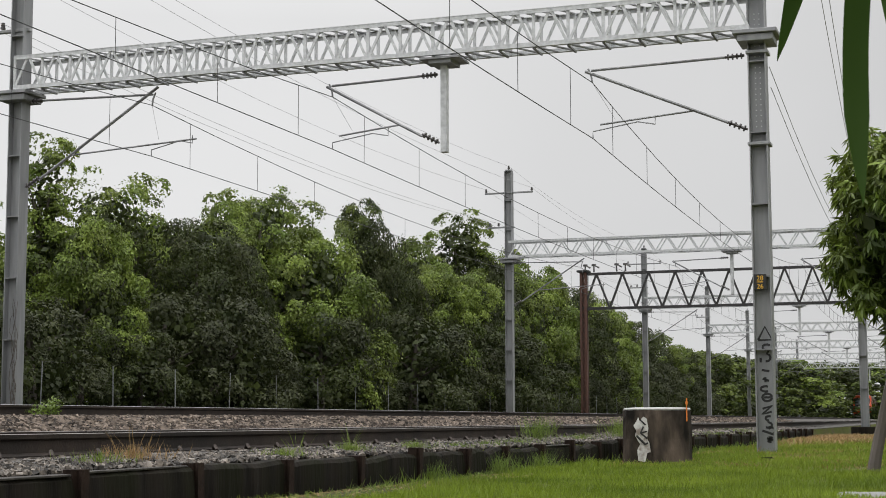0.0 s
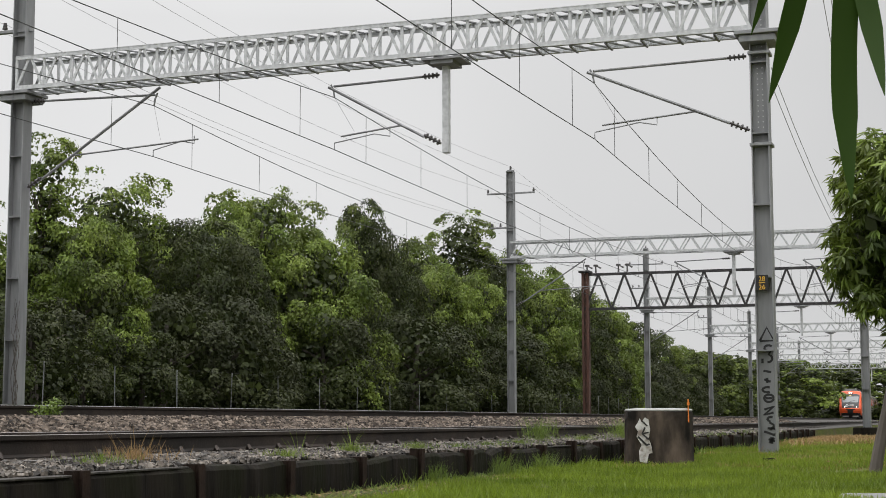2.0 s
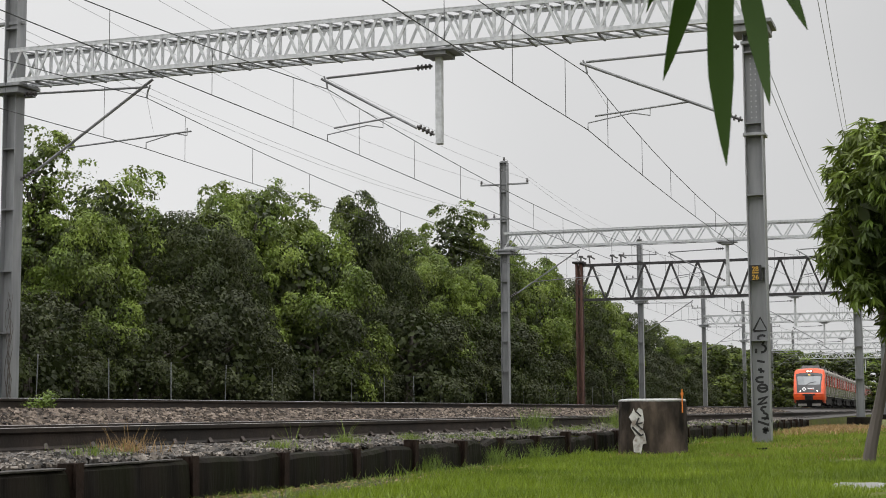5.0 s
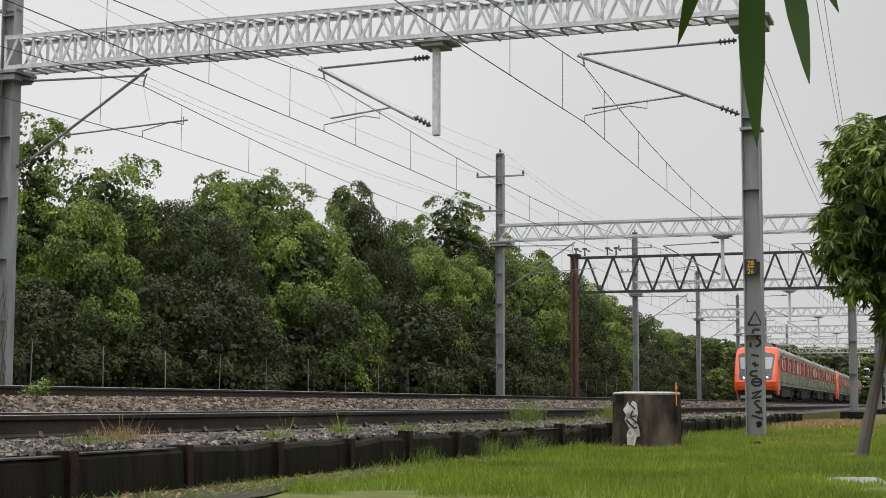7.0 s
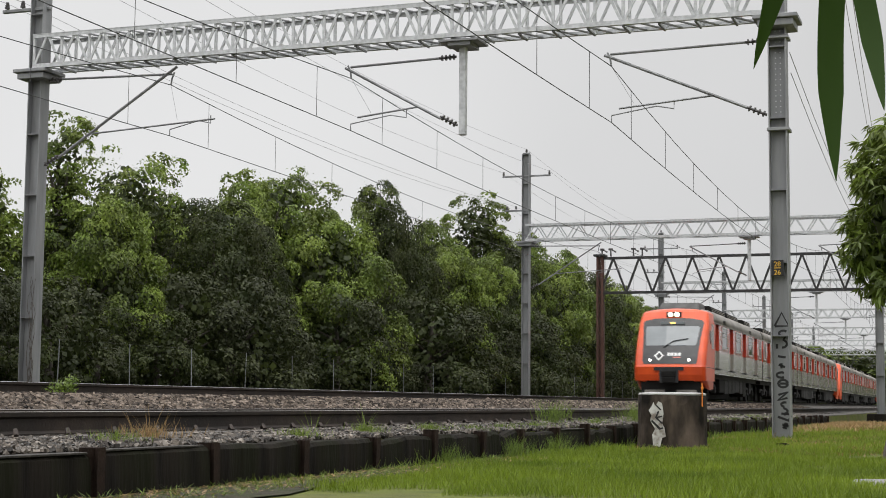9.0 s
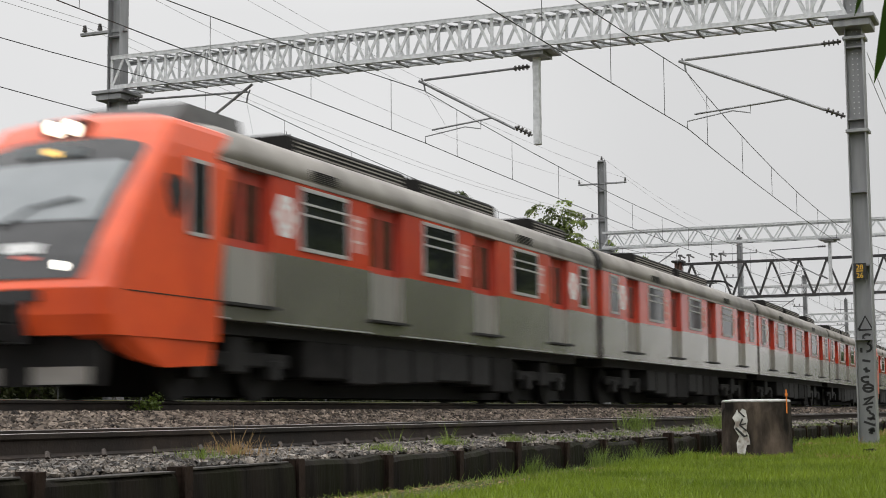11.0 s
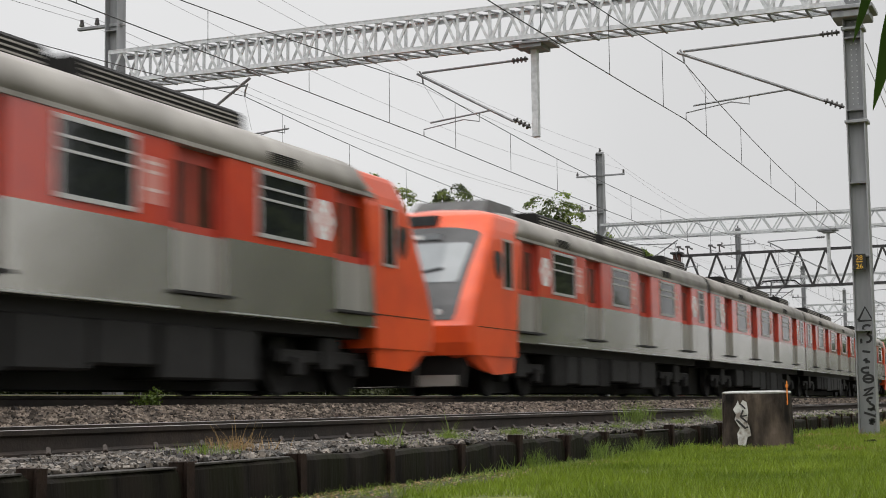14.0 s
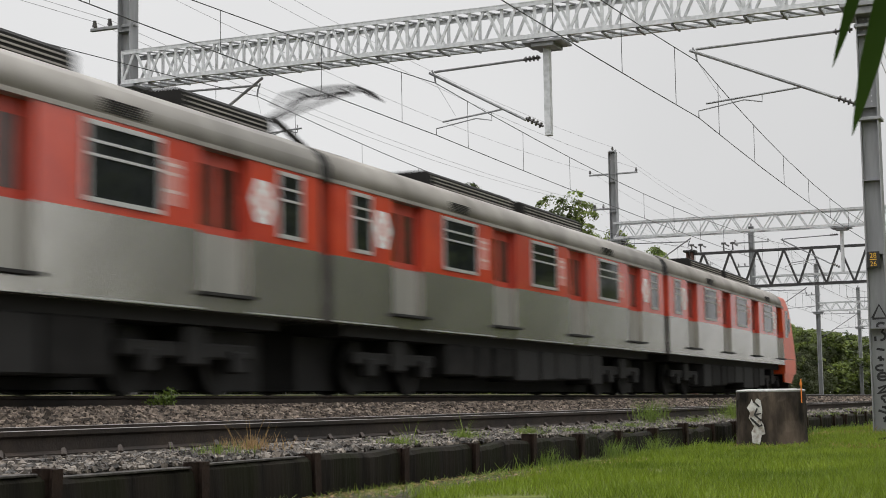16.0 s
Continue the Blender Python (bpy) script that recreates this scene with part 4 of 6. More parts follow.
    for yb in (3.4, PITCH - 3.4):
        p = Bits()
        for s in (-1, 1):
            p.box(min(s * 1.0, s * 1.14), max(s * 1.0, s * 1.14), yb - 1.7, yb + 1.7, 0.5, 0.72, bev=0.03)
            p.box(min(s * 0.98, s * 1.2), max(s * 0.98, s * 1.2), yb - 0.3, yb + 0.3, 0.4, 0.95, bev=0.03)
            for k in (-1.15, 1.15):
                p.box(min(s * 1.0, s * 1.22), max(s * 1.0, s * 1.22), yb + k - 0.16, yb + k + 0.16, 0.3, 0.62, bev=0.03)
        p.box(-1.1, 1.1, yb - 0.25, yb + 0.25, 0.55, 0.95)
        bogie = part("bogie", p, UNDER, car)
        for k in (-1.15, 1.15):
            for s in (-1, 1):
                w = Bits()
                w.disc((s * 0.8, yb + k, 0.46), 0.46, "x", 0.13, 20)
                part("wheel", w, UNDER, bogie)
    if index in (1, 6):
        build_pantograph(car, index == 6)
    if cab == "front":
        part("roof_fairing", Bits().rings([[(-0.9, 2.0, 3.85), (0.9, 2.0, 3.85), (0.9, 4.1, 3.8), (-0.9, 4.1, 3.8)], [(-0.8, 2.5, 4.24), (0.8, 2.5, 4.24), (0.8, 4.1, 4.24), (-0.8, 4.1, 4.24)]]), ROOF_DARK, car, "sooty grey roof fairing behind the cab")
    if cab:
        build_cab(car, cab, index == 0)
    return car


def build_pantograph(car, raised):
    """A half-scissor current collector: raised to the wire, or folded on the roof."""
    yb, top, knee = (2.5, 5.45, 4.62) if raised else (18.4, 4.5, 4.3)
    ke, he = (yb - 1.45, yb + 0.55) if raised else (yb - 1.5, yb + 0.6)
    p = Bits()
    p.box(-0.5, 0.5, yb - 0.5, yb + 0.5, 4.1, 4.16)
    for x in (-0.45, 0.45):
        for y in (yb - 0.45, yb + 0.45):
            p.tube([(x, y, 3.95), (x, y, 4.12)], 0.06, 8)
    pan = part("pantograph", p, UNDER, car, "raised dark current collector" if raised else "folded dark current collector")
    part("lower_arm", Bits().tube([(0, yb + 0.2, 4.14), (0, ke, knee)], 0.055, 6), UNDER, pan)
    for x in (-1, 1):
        part("upper_arm", Bits().tube([(x * 0.12, ke, knee), (x * 0.35, he, top - 0.08)], 0.032, 6), UNDER, pan)
    for k in (-0.2, 0.2):
        part("collector_strip", Bits().tube([(-0.98, he + k, top - 0.24), (-0.75, he + k, top - 0.04), (-0.4, he + k, top), (0.4, he + k, top), (0.75, he + k, top - 0.04), (0.98, he + k, top - 0.24)], 0.028, 6), UNDER, pan)
    part("head_link", Bits().tube([(-0.4, he - 0.2, top - 0.06), (-0.4, he + 0.2, top - 0.06), (0.4, he + 0.2, top - 0.06), (0.4, he - 0.2, top - 0.06)], 0.02, 5), UNDER, pan)


def nose(z):
    """How far the cab front lies behind the foremost point at height z."""
    pts = [(0.55, -0.3), (0.8, -0.5), (1.05, -0.58), (1.38, -0.6), (1.46, -0.55), (1.9, -0.33), (2.6, 0.12), (3.2, 0.55), (3.55, 0.82), (3.75, 1.0), (3.87, 1.18), (3.93, 1.5)]
    for (a, u), (b, v) in zip(pts, pts[1:]):
        if z <= b:
            return u + (v - u) * max(0, (z - a)) / (b - a)
    return 1.5


def build_cab(car, which, lit):
    m = Matrix.Identity(4) if which == "front" else Matrix.Translation((0, PITCH, 0)) @ Matrix.Rotation(math.pi, 4, "Z")
    ahead = m @ Matrix.Translation((0, -0.6, 0))
    # outer skin: rings at heights, each a plan outline rounded at the front corners
    def plan(z, k):
        hw = (1.5 if z < 3.3 else 1.5 - 0.14 * ((z - 3.3) / 0.63) - 0.75 * max(0, (z - 3.7) / 0.23) ** 2.4) * k
        f = nose(z)
        back = 2.3 + 0.42 * min(1.0, max(0.0, (z - 1.6) / 1.9))
        corner = 0.24
        bow = 0.16
        pts = [(-hw, back)]
        for i in range(6):
            a = i / 5 * math.pi / 2
            pts.append((-hw + corner * (1 - math.cos(a)), f + bow + corner * (1 - math.sin(a))))
        for u in (-0.6, -0.2, 0.2, 0.6):
            pts.append(((hw - corner) * u, f + bow * u * u))
        for i in range(5, -1, -1):
            a = i / 5 * math.pi / 2
            pts.append((hw - corner * (1 - math.cos(a)), f + bow + corner * (1 - math.sin(a))))
        pts.append((hw, back))
        return [(x, y, z) for x, y in pts]

    zs = [0.8, 0.9, 1.05, 1.38, 1.46, 1.9, 2.25, 2.6, 2.9, 3.2, 3.4, 3.55, 3.68, 3.75, 3.8, 3.84, 3.88, 3.91, 3.93]
    b = Bits()
    b.rings([plan(z, 1.004) for z in zs], m)
    part("cab", b, ORANGE, car, "orange-red moulded cab", smooth=False)
    # skirt cheeks at the sides, with an arch between them
    for s in (-1, 1):
        lo = [(s * 1.46, 2.3, 1.14), (s * 1.5, 0.0, 0.9), (s * 1.36, -0.28, 0.82), (s * 0.95, -0.36, 0.82), (s * 0.95, -0.2, 0.82), (s * 1.25, 0.1, 0.9), (s * 1.38, 2.3, 1.14)]
        hi = [(s * 1.45, 2.2, 0.48), (s * 1.48, 0.9, 0.42), (s * 1.4, 0.35, 0.52), (s * 1.0, -0.3, 0.78), (s * 1.0, -0.15, 0.78), (s * 1.3, 0.45, 0.52), (s * 1.38, 2.2, 0.48)]
        part("skirt", Bits().rings([lo, hi], m), ORANGE, car)

    def face(name, pts, material, parent, off, label=""):
        """A curved plate that lies on the front: pts are (x, z)."""
        q = Bits()
        front = [Vector((x, nose(z) + 0.16 * min(1, abs(x) / 1.22) ** 2 - off + max(0.0, abs(x) - 1.1) * 0.25, z)) for x, z in pts]
        q.rings([[p + Vector((0, 0.05, 0)) for p in front], front], m)
        return part(name, q, material, parent, label)

    def strip(x0, x1, zs2, inset=0.0):
        return [(x0 + inset, zs2[0])] + [(x0, z) for z in zs2[1:]] + [(x1, z) for z in reversed(zs2[1:])] + [(x1 - inset, zs2[0])]

    mask = Bits()
    n = 10
    rings = []
    for z, hw in ((1.5, 1.1), (1.62, 1.15), (1.8, 1.16), (2.1, 1.18), (2.5, 1.21), (2.9, 1.25), (3.2, 1.29), (3.3, 1.29), (3.38, 1.2), (3.46, 0.75), (3.48, 0.4)):
        rings.append([(hw * (2 * i / n - 1), nose(z) + 0.16 * (hw * abs(2 * i / n - 1) / 1.22) ** 2 - 0.02, z) for i in range(n + 1)])
    v = [m @ Vector(p) for r in rings for p in r]
    mask.add(v, [(k * (n + 1) + i, k * (n + 1) + i + 1, (k + 1) * (n + 1) + i + 1, (k + 1) * (n + 1) + i) for k in range(len(rings) - 1) for i in range(n)])
    mk = part("front_mask", mask, CAB_BLACK, car, "black front mask")
    mk.data.update()
    sh = Bits()
    rings = []
    for z, hw in ((2.28, 1.02), (2.33, 1.07), (2.6, 1.1), (2.85, 1.13), (3.06, 1.15), (3.12, 1.1)):
        rings.append([(hw * (2 * i / n - 1), nose(z) + 0.16 * (hw * abs(2 * i / n - 1) / 1.22) ** 2 - 0.035, z) for i in range(n + 1)])
    v = [m @ Vector(p) for r in rings for p in r]
    sh.add(v, [(k * (n + 1) + i, k * (n + 1) + i + 1, (k + 1) * (n + 1) + i + 1, (k + 1) * (n + 1) + i) for k in range(len(rings) - 1) for i in range(n)])
    part("windscreen", sh, SHIELD, mk, "pale reflecting windscreen")
    w = Bits().tube([(0.72, nose(2.55) - 0.0, 2.58), (0.1, nose(2.45) - 0.05, 2.46), (-0.3, nose(2.2) - 0.05, 2.2)], 0.022, 5)
    w.v = [tuple(m @ Vector(p)) for p in w.v]
    part("wiper", w, CAB_BLACK, mk)
    d = Bits().box(-0.5, 0.5, nose(3.2) - 0.045, nose(3.26) + 0.08, 3.2, 3.32, m)
    disp = part("destination_display", d, SHIELD, mk, "pale glazed destination display")
    part("lit_text_bar", Bits().box(-0.1, 0.12, nose(3.2) - 0.055, nose(3.26), 3.22, 3.3, m), LED if lit else WHITE, disp, "short amber bar of lit text")
    h = Bits()
    for x in (-0.14, 0.14):
        c = Bits().disc((x, nose(3.52) - 0.01, 3.63), 0.1, "y", 0.1, 14)
        h.add([m @ Vector(p) for p in c.v], c.f)
    part("headlamp", h, LAMP_ON if lit else GLASS, car, "bright twin headlamps above the windscreen" if lit else "unlit twin headlamps")
    part("lamp_recess", Bits().box(-0.32, 0.32, nose(3.52) - 0.02, nose(3.56) + 0.2, 3.52, 3.74, m), CAB_BLACK, car)
    for x in (-0.82, 0.82):
        c = Bits().disc((x, nose(1.66) + 0.16 * 0.45 - 0.03, 1.66), 0.06, "y", 0.05, 12)
        q = Bits()
        q.add([m @ Vector(p) for p in c.v], c.f)
        part("marker_lamp", q, LAMP_SMALL if lit else WHITE, car)
    # plain emblem shapes on the mask
    e = Bits()
    cx, cz, r, t = -0.45, 1.84, 0.21, 0.085

    def on(x, z, off):
        return (x, nose(z) + 0.16 * (abs(x) / 1.22) ** 2 - off, z)

    for k in range(4):
        a0, a1 = k * math.pi / 2, (k + 1) * math.pi / 2
        quad = [(cx + rad * math.cos(ang), cz + rad * math.sin(ang)) for rad, ang in ((r, a0), (r, a1), (r - t, a1), (r - t, a0))]
        e.rings([[on(x, z, 0.0) for x, z in quad], [on(x, z, 0.034) for x, z in quad]], m)
    part("emblem", e, WHITE, mk, "plain white diamond emblem")
    for x0, x1, z0, z1, mt, lb in ((-0.1, 0.02, 1.84, 1.97, WHITE, "plain white bar"), (0.05, 0.17, 1.84, 1.97, WHITE, "plain white bar"), (0.2, 0.32, 1.84, 1.97, WHITE, "plain white bar"),
                                   (0.35, 0.47, 1.84, 1.97, WHITE, "plain white bar"), (0.15, 0.45, 1.75, 1.795, RED_BAND, "thin red bar")):
        q = Bits()
        quad = [(x0, z0), (x1, z0), (x1, z1), (x0, z1)]
        q.rings([[on(x, z, 0.0) for x, z in quad], [on(x, z, 0.034) for x, z in quad]], m)
        part("name_bar", q, mt, mk, lb)
    # coupler, side glass and grab lines
    c = Bits()
    c.box(-0.62, 0.62, -0.012, 0.5, 1.22, 1.36, ahead)
    c.box(-0.4, 0.4, -0.012, 0.5, 0.7, 1.22, ahead)
    part("coupler_recess", c, CAB_BLACK, car)
    c = Bits()
    c.box(-0.3, 0.3, -0.1, 0.3, 0.95, 1.2, ahead, 0.02)
    c.box(-0.26, 0.26, -0.2, 0.3, 0.72, 0.95, ahead, 0.02)
    part("coupler", c, UNDER_GREY, car, "grey steel coupler")
    c = Bits()
    c.rings([[(-1.2, 0.5, 0.18), (1.2, 0.5, 0.18), (1.2, 0.6, 0.18), (-1.2, 0.6, 0.18)], [(-1.3, 0.35, 1.02), (1.3, 0.35, 1.02), (1.3, 0.7, 1.02), (-1.3, 0.7, 1.02)]], ahead)
    part("plough", c, UNDER, car)
    for x0, x1 in ((-1.1, -0.25), (0.25, 1.1)):
        part("guard_plate", Bits().box(x0, x1, 0.42, 0.46, 0.2, 0.42, ahead), ROOF_GREY, car)
    for s in (-1, 1):
        side_door = Bits().box(min(s * 1.49, s * 1.515), max(s * 1.49, s * 1.515), 1.5, 1.98, 2.25, 3.2, m)
        cw = part("cab_side_window", side_door, GLASS, car)
        q = Bits()
        for a, b2, z0, z1 in ((1.46, 2.02, 3.2, 3.25), (1.46, 2.02, 2.2, 2.25), (1.46, 1.5, 2.2, 3.25), (1.98, 2.02, 2.2, 3.25)):
            q.box(min(s * 1.495, s * 1.525), max(s * 1.495, s * 1.525), a, b2, z0, z1, m)
        part("window_frame", q, FRAME_ALU, cw)
        q = Bits()
        pod = [(0.9, 2.82), (0.98, 2.95), (1.2, 2.97), (1.36, 2.88), (1.38, 2.7), (1.3, 2.5), (1.16, 2.38), (1.02, 2.5)]
        q.rings([[(s * 1.46, y, z) for y, z in pod], [(s * 1.525, y, z) for y, z in pod]], m)
        part("mirror_pod", q, CAB_BLACK, car)
        q = Bits().box(min(s * 1.5, s * 1.512), max(s * 1.5, s * 1.512), 0.0, 2.28, 1.36, 1.375, m)
        part("seam_line", q, CAB_BLACK, car)


CAR_KINDS = ["front", None, None, "rear", "front", None, None, "rear"]
CARS = [build_car(i, k) for i, k in enumerate(CAR_KINDS)]
RUN = [(0.0, 275.7), (8.5, 78.0), (10.0, 41.2), (12.5, -20.75), (14.0, -57.7), (15.5, -94.75), (16.0, -107.0)]
COUPLING = 2.7


def front_at(t):
    """Place of the train's front along the line at t seconds."""
    for (a, ya), (b, yb) in zip(RUN, RUN[1:]):
        if t <= b:
            return ya + (yb - ya) * (t - a) / (b - a)
    return RUN[-1][1]


def car_pose(i, t):
    """Front end of car i at t seconds, turned along the line."""
    y = front_at(t) + i * PITCH + (COUPLING if i > 3 else 0.0)
    x, z = TRACKS["middle"]
    a, b = main_x(x, y + 3.4), main_x(x, y + PITCH - 3.4)
    yaw = math.atan2(-(b - a), PITCH - 6.8)
    return pose(a + 3.4 * math.sin(yaw), y, z, 0, 0, math.degrees(yaw))


# ---- plants ----
def leaf_cloud(rng, blobs, count, size, slim=0.5, droop=0.3, shell=0.7, tuft=0):
    """Many small leaves over and inside a set of blobs (x, y, z, rx, ry, rz). tuft: leaves to a rosette."""
    w = np.array([b[3] * b[5] for b in blobs])
    m = count // tuft if tuft else count
    pick = rng.choice(len(blobs), m, p=w / w.sum())
    d = rng.normal(size=(m, 3))
    d /= np.linalg.norm(d, axis=1)[:, None]
    r = shell + (1 - shell) * rng.random(m) ** 0.6
    r *= 1 + 0.2 * np.sin(d[:, 0] * 7 + pick) * np.cos(d[:, 2] * 6 + pick * 2.1) + 0.1 * (rng.random(m) < 0.06)
    B = np.array(blobs)[pick]
    c = B[:, :3] + d * B[:, 3:6] * r[:, None]
    if tuft:
        c, d = np.repeat(c, tuft, 0), np.repeat(d, tuft, 0)
    count = len(c)
    nrm = d + rng.normal(size=(count, 3)) * 0.55 + np.array([0, 0, 0.4])
    nrm /= np.linalg.norm(nrm, axis=1)[:, None]
    t = rng.normal(size=(count, 3)) + d * (1.2 if tuft else 0)
    t[:, 2] -= droop * 3
    t -= nrm * (t * nrm).sum(1)[:, None]
    t /= np.linalg.norm(t, axis=1)[:, None]
    s = np.cross(nrm, t)
    L = size * rng.uniform(0.6, 1.3, count)[:, None]
    o = 0.5 if not tuft else 0.0
    v = np.stack([c - t * L * o, c + s * L * slim * 0.5 + t * L * (0.5 - o) * 0.9, c + t * L * (1 - o) - nrm * L * 0.14, c - s * L * slim * 0.5 + t * L * (0.5 - o) * 0.9], 1).reshape(-1, 3)
    return v, (pick if not tuft else np.repeat(pick, tuft))


def quads_mesh(name, v, *materials, index=None):
    me = bpy.data.meshes.new(name)
    n = len(v) // 4
    me.vertices.add(len(v))
    me.vertices.foreach_set("co", v.astype(np.float32).ravel())
    me.loops.add(len(v))
    me.loops.foreach_set("vertex_index", np.arange(len(v), dtype=np.int32))
    me.polygons.add(n)
    me.polygons.foreach_set("loop_start", np.arange(0, len(v), 4, dtype=np.int32))
    me.polygons.foreach_set("loop_total", np.full(n, 4, dtype=np.int32))
    for m in materials:
        me.materials.append(m)
    if index is not None:
        me.polygons.foreach_set("material_index", index.astype(np.int32))
    me.update(calc_edges=True)
    return me


def envelope(style, u):
    """Half-breadth of a crown at the share u of its height."""
    top = math.sqrt(max(0.0, 1 - ((u - 0.62) / 0.38) ** 2)) if u > 0.62 else 1.0
    if style == "tower":
        return (1.0 - 0.5 * u) * (math.sqrt(max(0.0, 1 - ((u - 0.8) / 0.2) ** 2)) if u > 0.8 else 1.0)
    if style == "stalked":
        return max(0.42 if u < 0.6 else 0.0, math.sqrt(max(0.0, 1 - ((u - 0.76) / 0.24) ** 2)))
    if style == "pillar":
        return (0.95 if u < 0.55 else 0.5) * (math.sqrt(max(0.0, 1 - ((u - 0.9) / 0.1) ** 2)) if u > 0.9 else 1.0)
    return (0.86 + 0.14 * math.sin(u * 5)) * top


def forest_tree(seed, h, width, leaf, leaf2, count, size=0.2, style="dome", clumps=90, loose=0.0):
    """A tree hung with creepers: a tapered trunk with limbs, leafy clumps turned up and outwards over inner leaves
    whose dark colour holds the crown's shade.
    """
    rng = np.random.default_rng(seed)
    blobs, lean = [], []
    ph = rng.uniform(0, 6.28)
    for k in range(clumps):
        u = 0.04 + 0.94 * ((k + rng.random()) / clumps) ** 0.9
        a = rng.uniform(0, 2 * math.pi)
        lobed = 1 + 0.16 * math.sin(3 * a + ph) + 0.12 * math.sin(5 * a + 7 * u + ph)
        r = width * envelope(style, u) * lobed * rng.uniform(0.72, 1.0) * (1 + loose * rng.uniform(-0.3, 0.6))
        s = (0.42 + 0.38 * rng.random() ** 1.5) * (width / 3.2) ** 0.5
        z = h * u - s * 0.4
        blobs.append((r * math.cos(a), r * math.sin(a), z, s * rng.uniform(0.9, 1.5), s * rng.uniform(0.9, 1.5), s * rng.uniform(0.6, 1.1)))
        lean.append((0.75 * math.cos(a), 0.75 * math.sin(a), 0.75))
    B, lean = np.array(blobs), np.array(lean)
    w = B[:, 3] * B[:, 5]
    pick = rng.choice(len(B), count, p=w / w.sum())
    d = rng.normal(size=(count, 3)) * 0.8 + lean[pick]
    d /= np.linalg.norm(d, axis=1)[:, None]
    rad = 0.72 + 0.34 * rng.random(count) + 0.4 * (rng.random(count) < 0.05) * rng.random(count)
    c = B[pick, :3] + d * B[pick, 3:6] * rad[:, None]
    nrm = d * 0.8 + rng.normal(size=(count, 3)) * 0.45 + np.array([0, 0, 0.45])
    nrm /= np.linalg.norm(nrm, axis=1)[:, None]
    t = d * 0.5 + rng.normal(size=(count, 3)) * 0.7 - np.array([0, 0, 0.8])
    t -= nrm * (t * nrm).sum(1)[:, None]
    t /= np.linalg.norm(t, axis=1)[:, None]
    side = np.cross(nrm, t)
    L = size * rng.uniform(0.55, 1.35, count)[:, None]
    v = np.stack([c - t * L * 0.5, c + side * L * 0.3, c + t * L * 0.5 - nrm * L * 0.12, c - side * L * 0.3], 1).reshape(-1, 3)
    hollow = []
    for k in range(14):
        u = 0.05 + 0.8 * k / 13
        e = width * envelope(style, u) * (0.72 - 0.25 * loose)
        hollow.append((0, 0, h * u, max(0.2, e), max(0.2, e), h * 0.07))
    # inner leaves all take dark LEAF_C: shade within the crown put into colour
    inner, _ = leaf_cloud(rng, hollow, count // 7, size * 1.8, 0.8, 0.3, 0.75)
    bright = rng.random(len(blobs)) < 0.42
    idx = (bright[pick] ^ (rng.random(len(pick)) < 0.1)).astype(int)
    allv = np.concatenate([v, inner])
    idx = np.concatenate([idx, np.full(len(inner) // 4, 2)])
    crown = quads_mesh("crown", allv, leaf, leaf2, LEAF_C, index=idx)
    tr = Bits()
    tr.tube([(0, 0, -0.3), (0.1, 0.05, h * 0.35), (0.0, 0.2, h * 0.8)], 0.2, 7, 0.05)
    for k in range(8):
        a = rng.uniform(0, 6.28)
        z = h * rng.uniform(0.25, 0.65)
        tr.tube([(0.05, 0.05, z), (0.3 * width * math.cos(a), 0.3 * width * math.sin(a), z + 0.1 * h), (0.5 * width * math.cos(a), 0.5 * width * math.sin(a), z + 0.17 * h)], 0.07, 5, 0.012)
    return crown, tr.mesh("trunk", BARK)


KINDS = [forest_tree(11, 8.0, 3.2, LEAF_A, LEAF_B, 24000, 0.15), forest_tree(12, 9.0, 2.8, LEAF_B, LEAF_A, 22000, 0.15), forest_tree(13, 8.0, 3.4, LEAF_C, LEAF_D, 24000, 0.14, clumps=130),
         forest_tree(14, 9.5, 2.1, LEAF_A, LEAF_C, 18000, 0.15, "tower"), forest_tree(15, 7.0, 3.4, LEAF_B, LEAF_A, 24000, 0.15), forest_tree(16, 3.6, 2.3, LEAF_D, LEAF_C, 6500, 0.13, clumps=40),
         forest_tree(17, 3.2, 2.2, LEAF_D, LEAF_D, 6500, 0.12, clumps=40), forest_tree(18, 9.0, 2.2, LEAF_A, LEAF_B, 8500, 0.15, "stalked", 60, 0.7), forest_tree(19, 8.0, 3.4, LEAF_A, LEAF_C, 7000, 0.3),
         forest_tree(20, 8.0, 3.4, LEAF_C, LEAF_B, 7000, 0.3), forest_tree(21, 9.3, 1.3, LEAF_A, LEAF_B, 12000, 0.13, "pillar", 80), forest_tree(22, 12.2, 1.7, LEAF_A, LEAF_B, 17000, 0.15, "stalked", 85, 0.1)]
KIND_H = [8.0, 9.0, 8.0, 9.5, 7.0, 3.6, 3.2, 9.0, 8.0, 8.0, 9.3, 12.2]
TREE_LABELS = ["broad forest tree overgrown with creepers", "tall bright green forest tree", "dark forest tree wrapped in vines", "slender tall forest tree", "low spreading bright green tree",
               "dull green shrub at the forest edge, shade put into its leaf colour", "shrub under the forest trees, darkened by shade put into its leaf colour", "thin-leaved tree with bare twigs against the sky", "large-leaved tree of the deep wood and the unseen near side", "deep green tree of the deep wood and the unseen near side",
               "narrow trunk cloaked in bright creepers", "tall tree with a rounded crown on a bare stalk"]


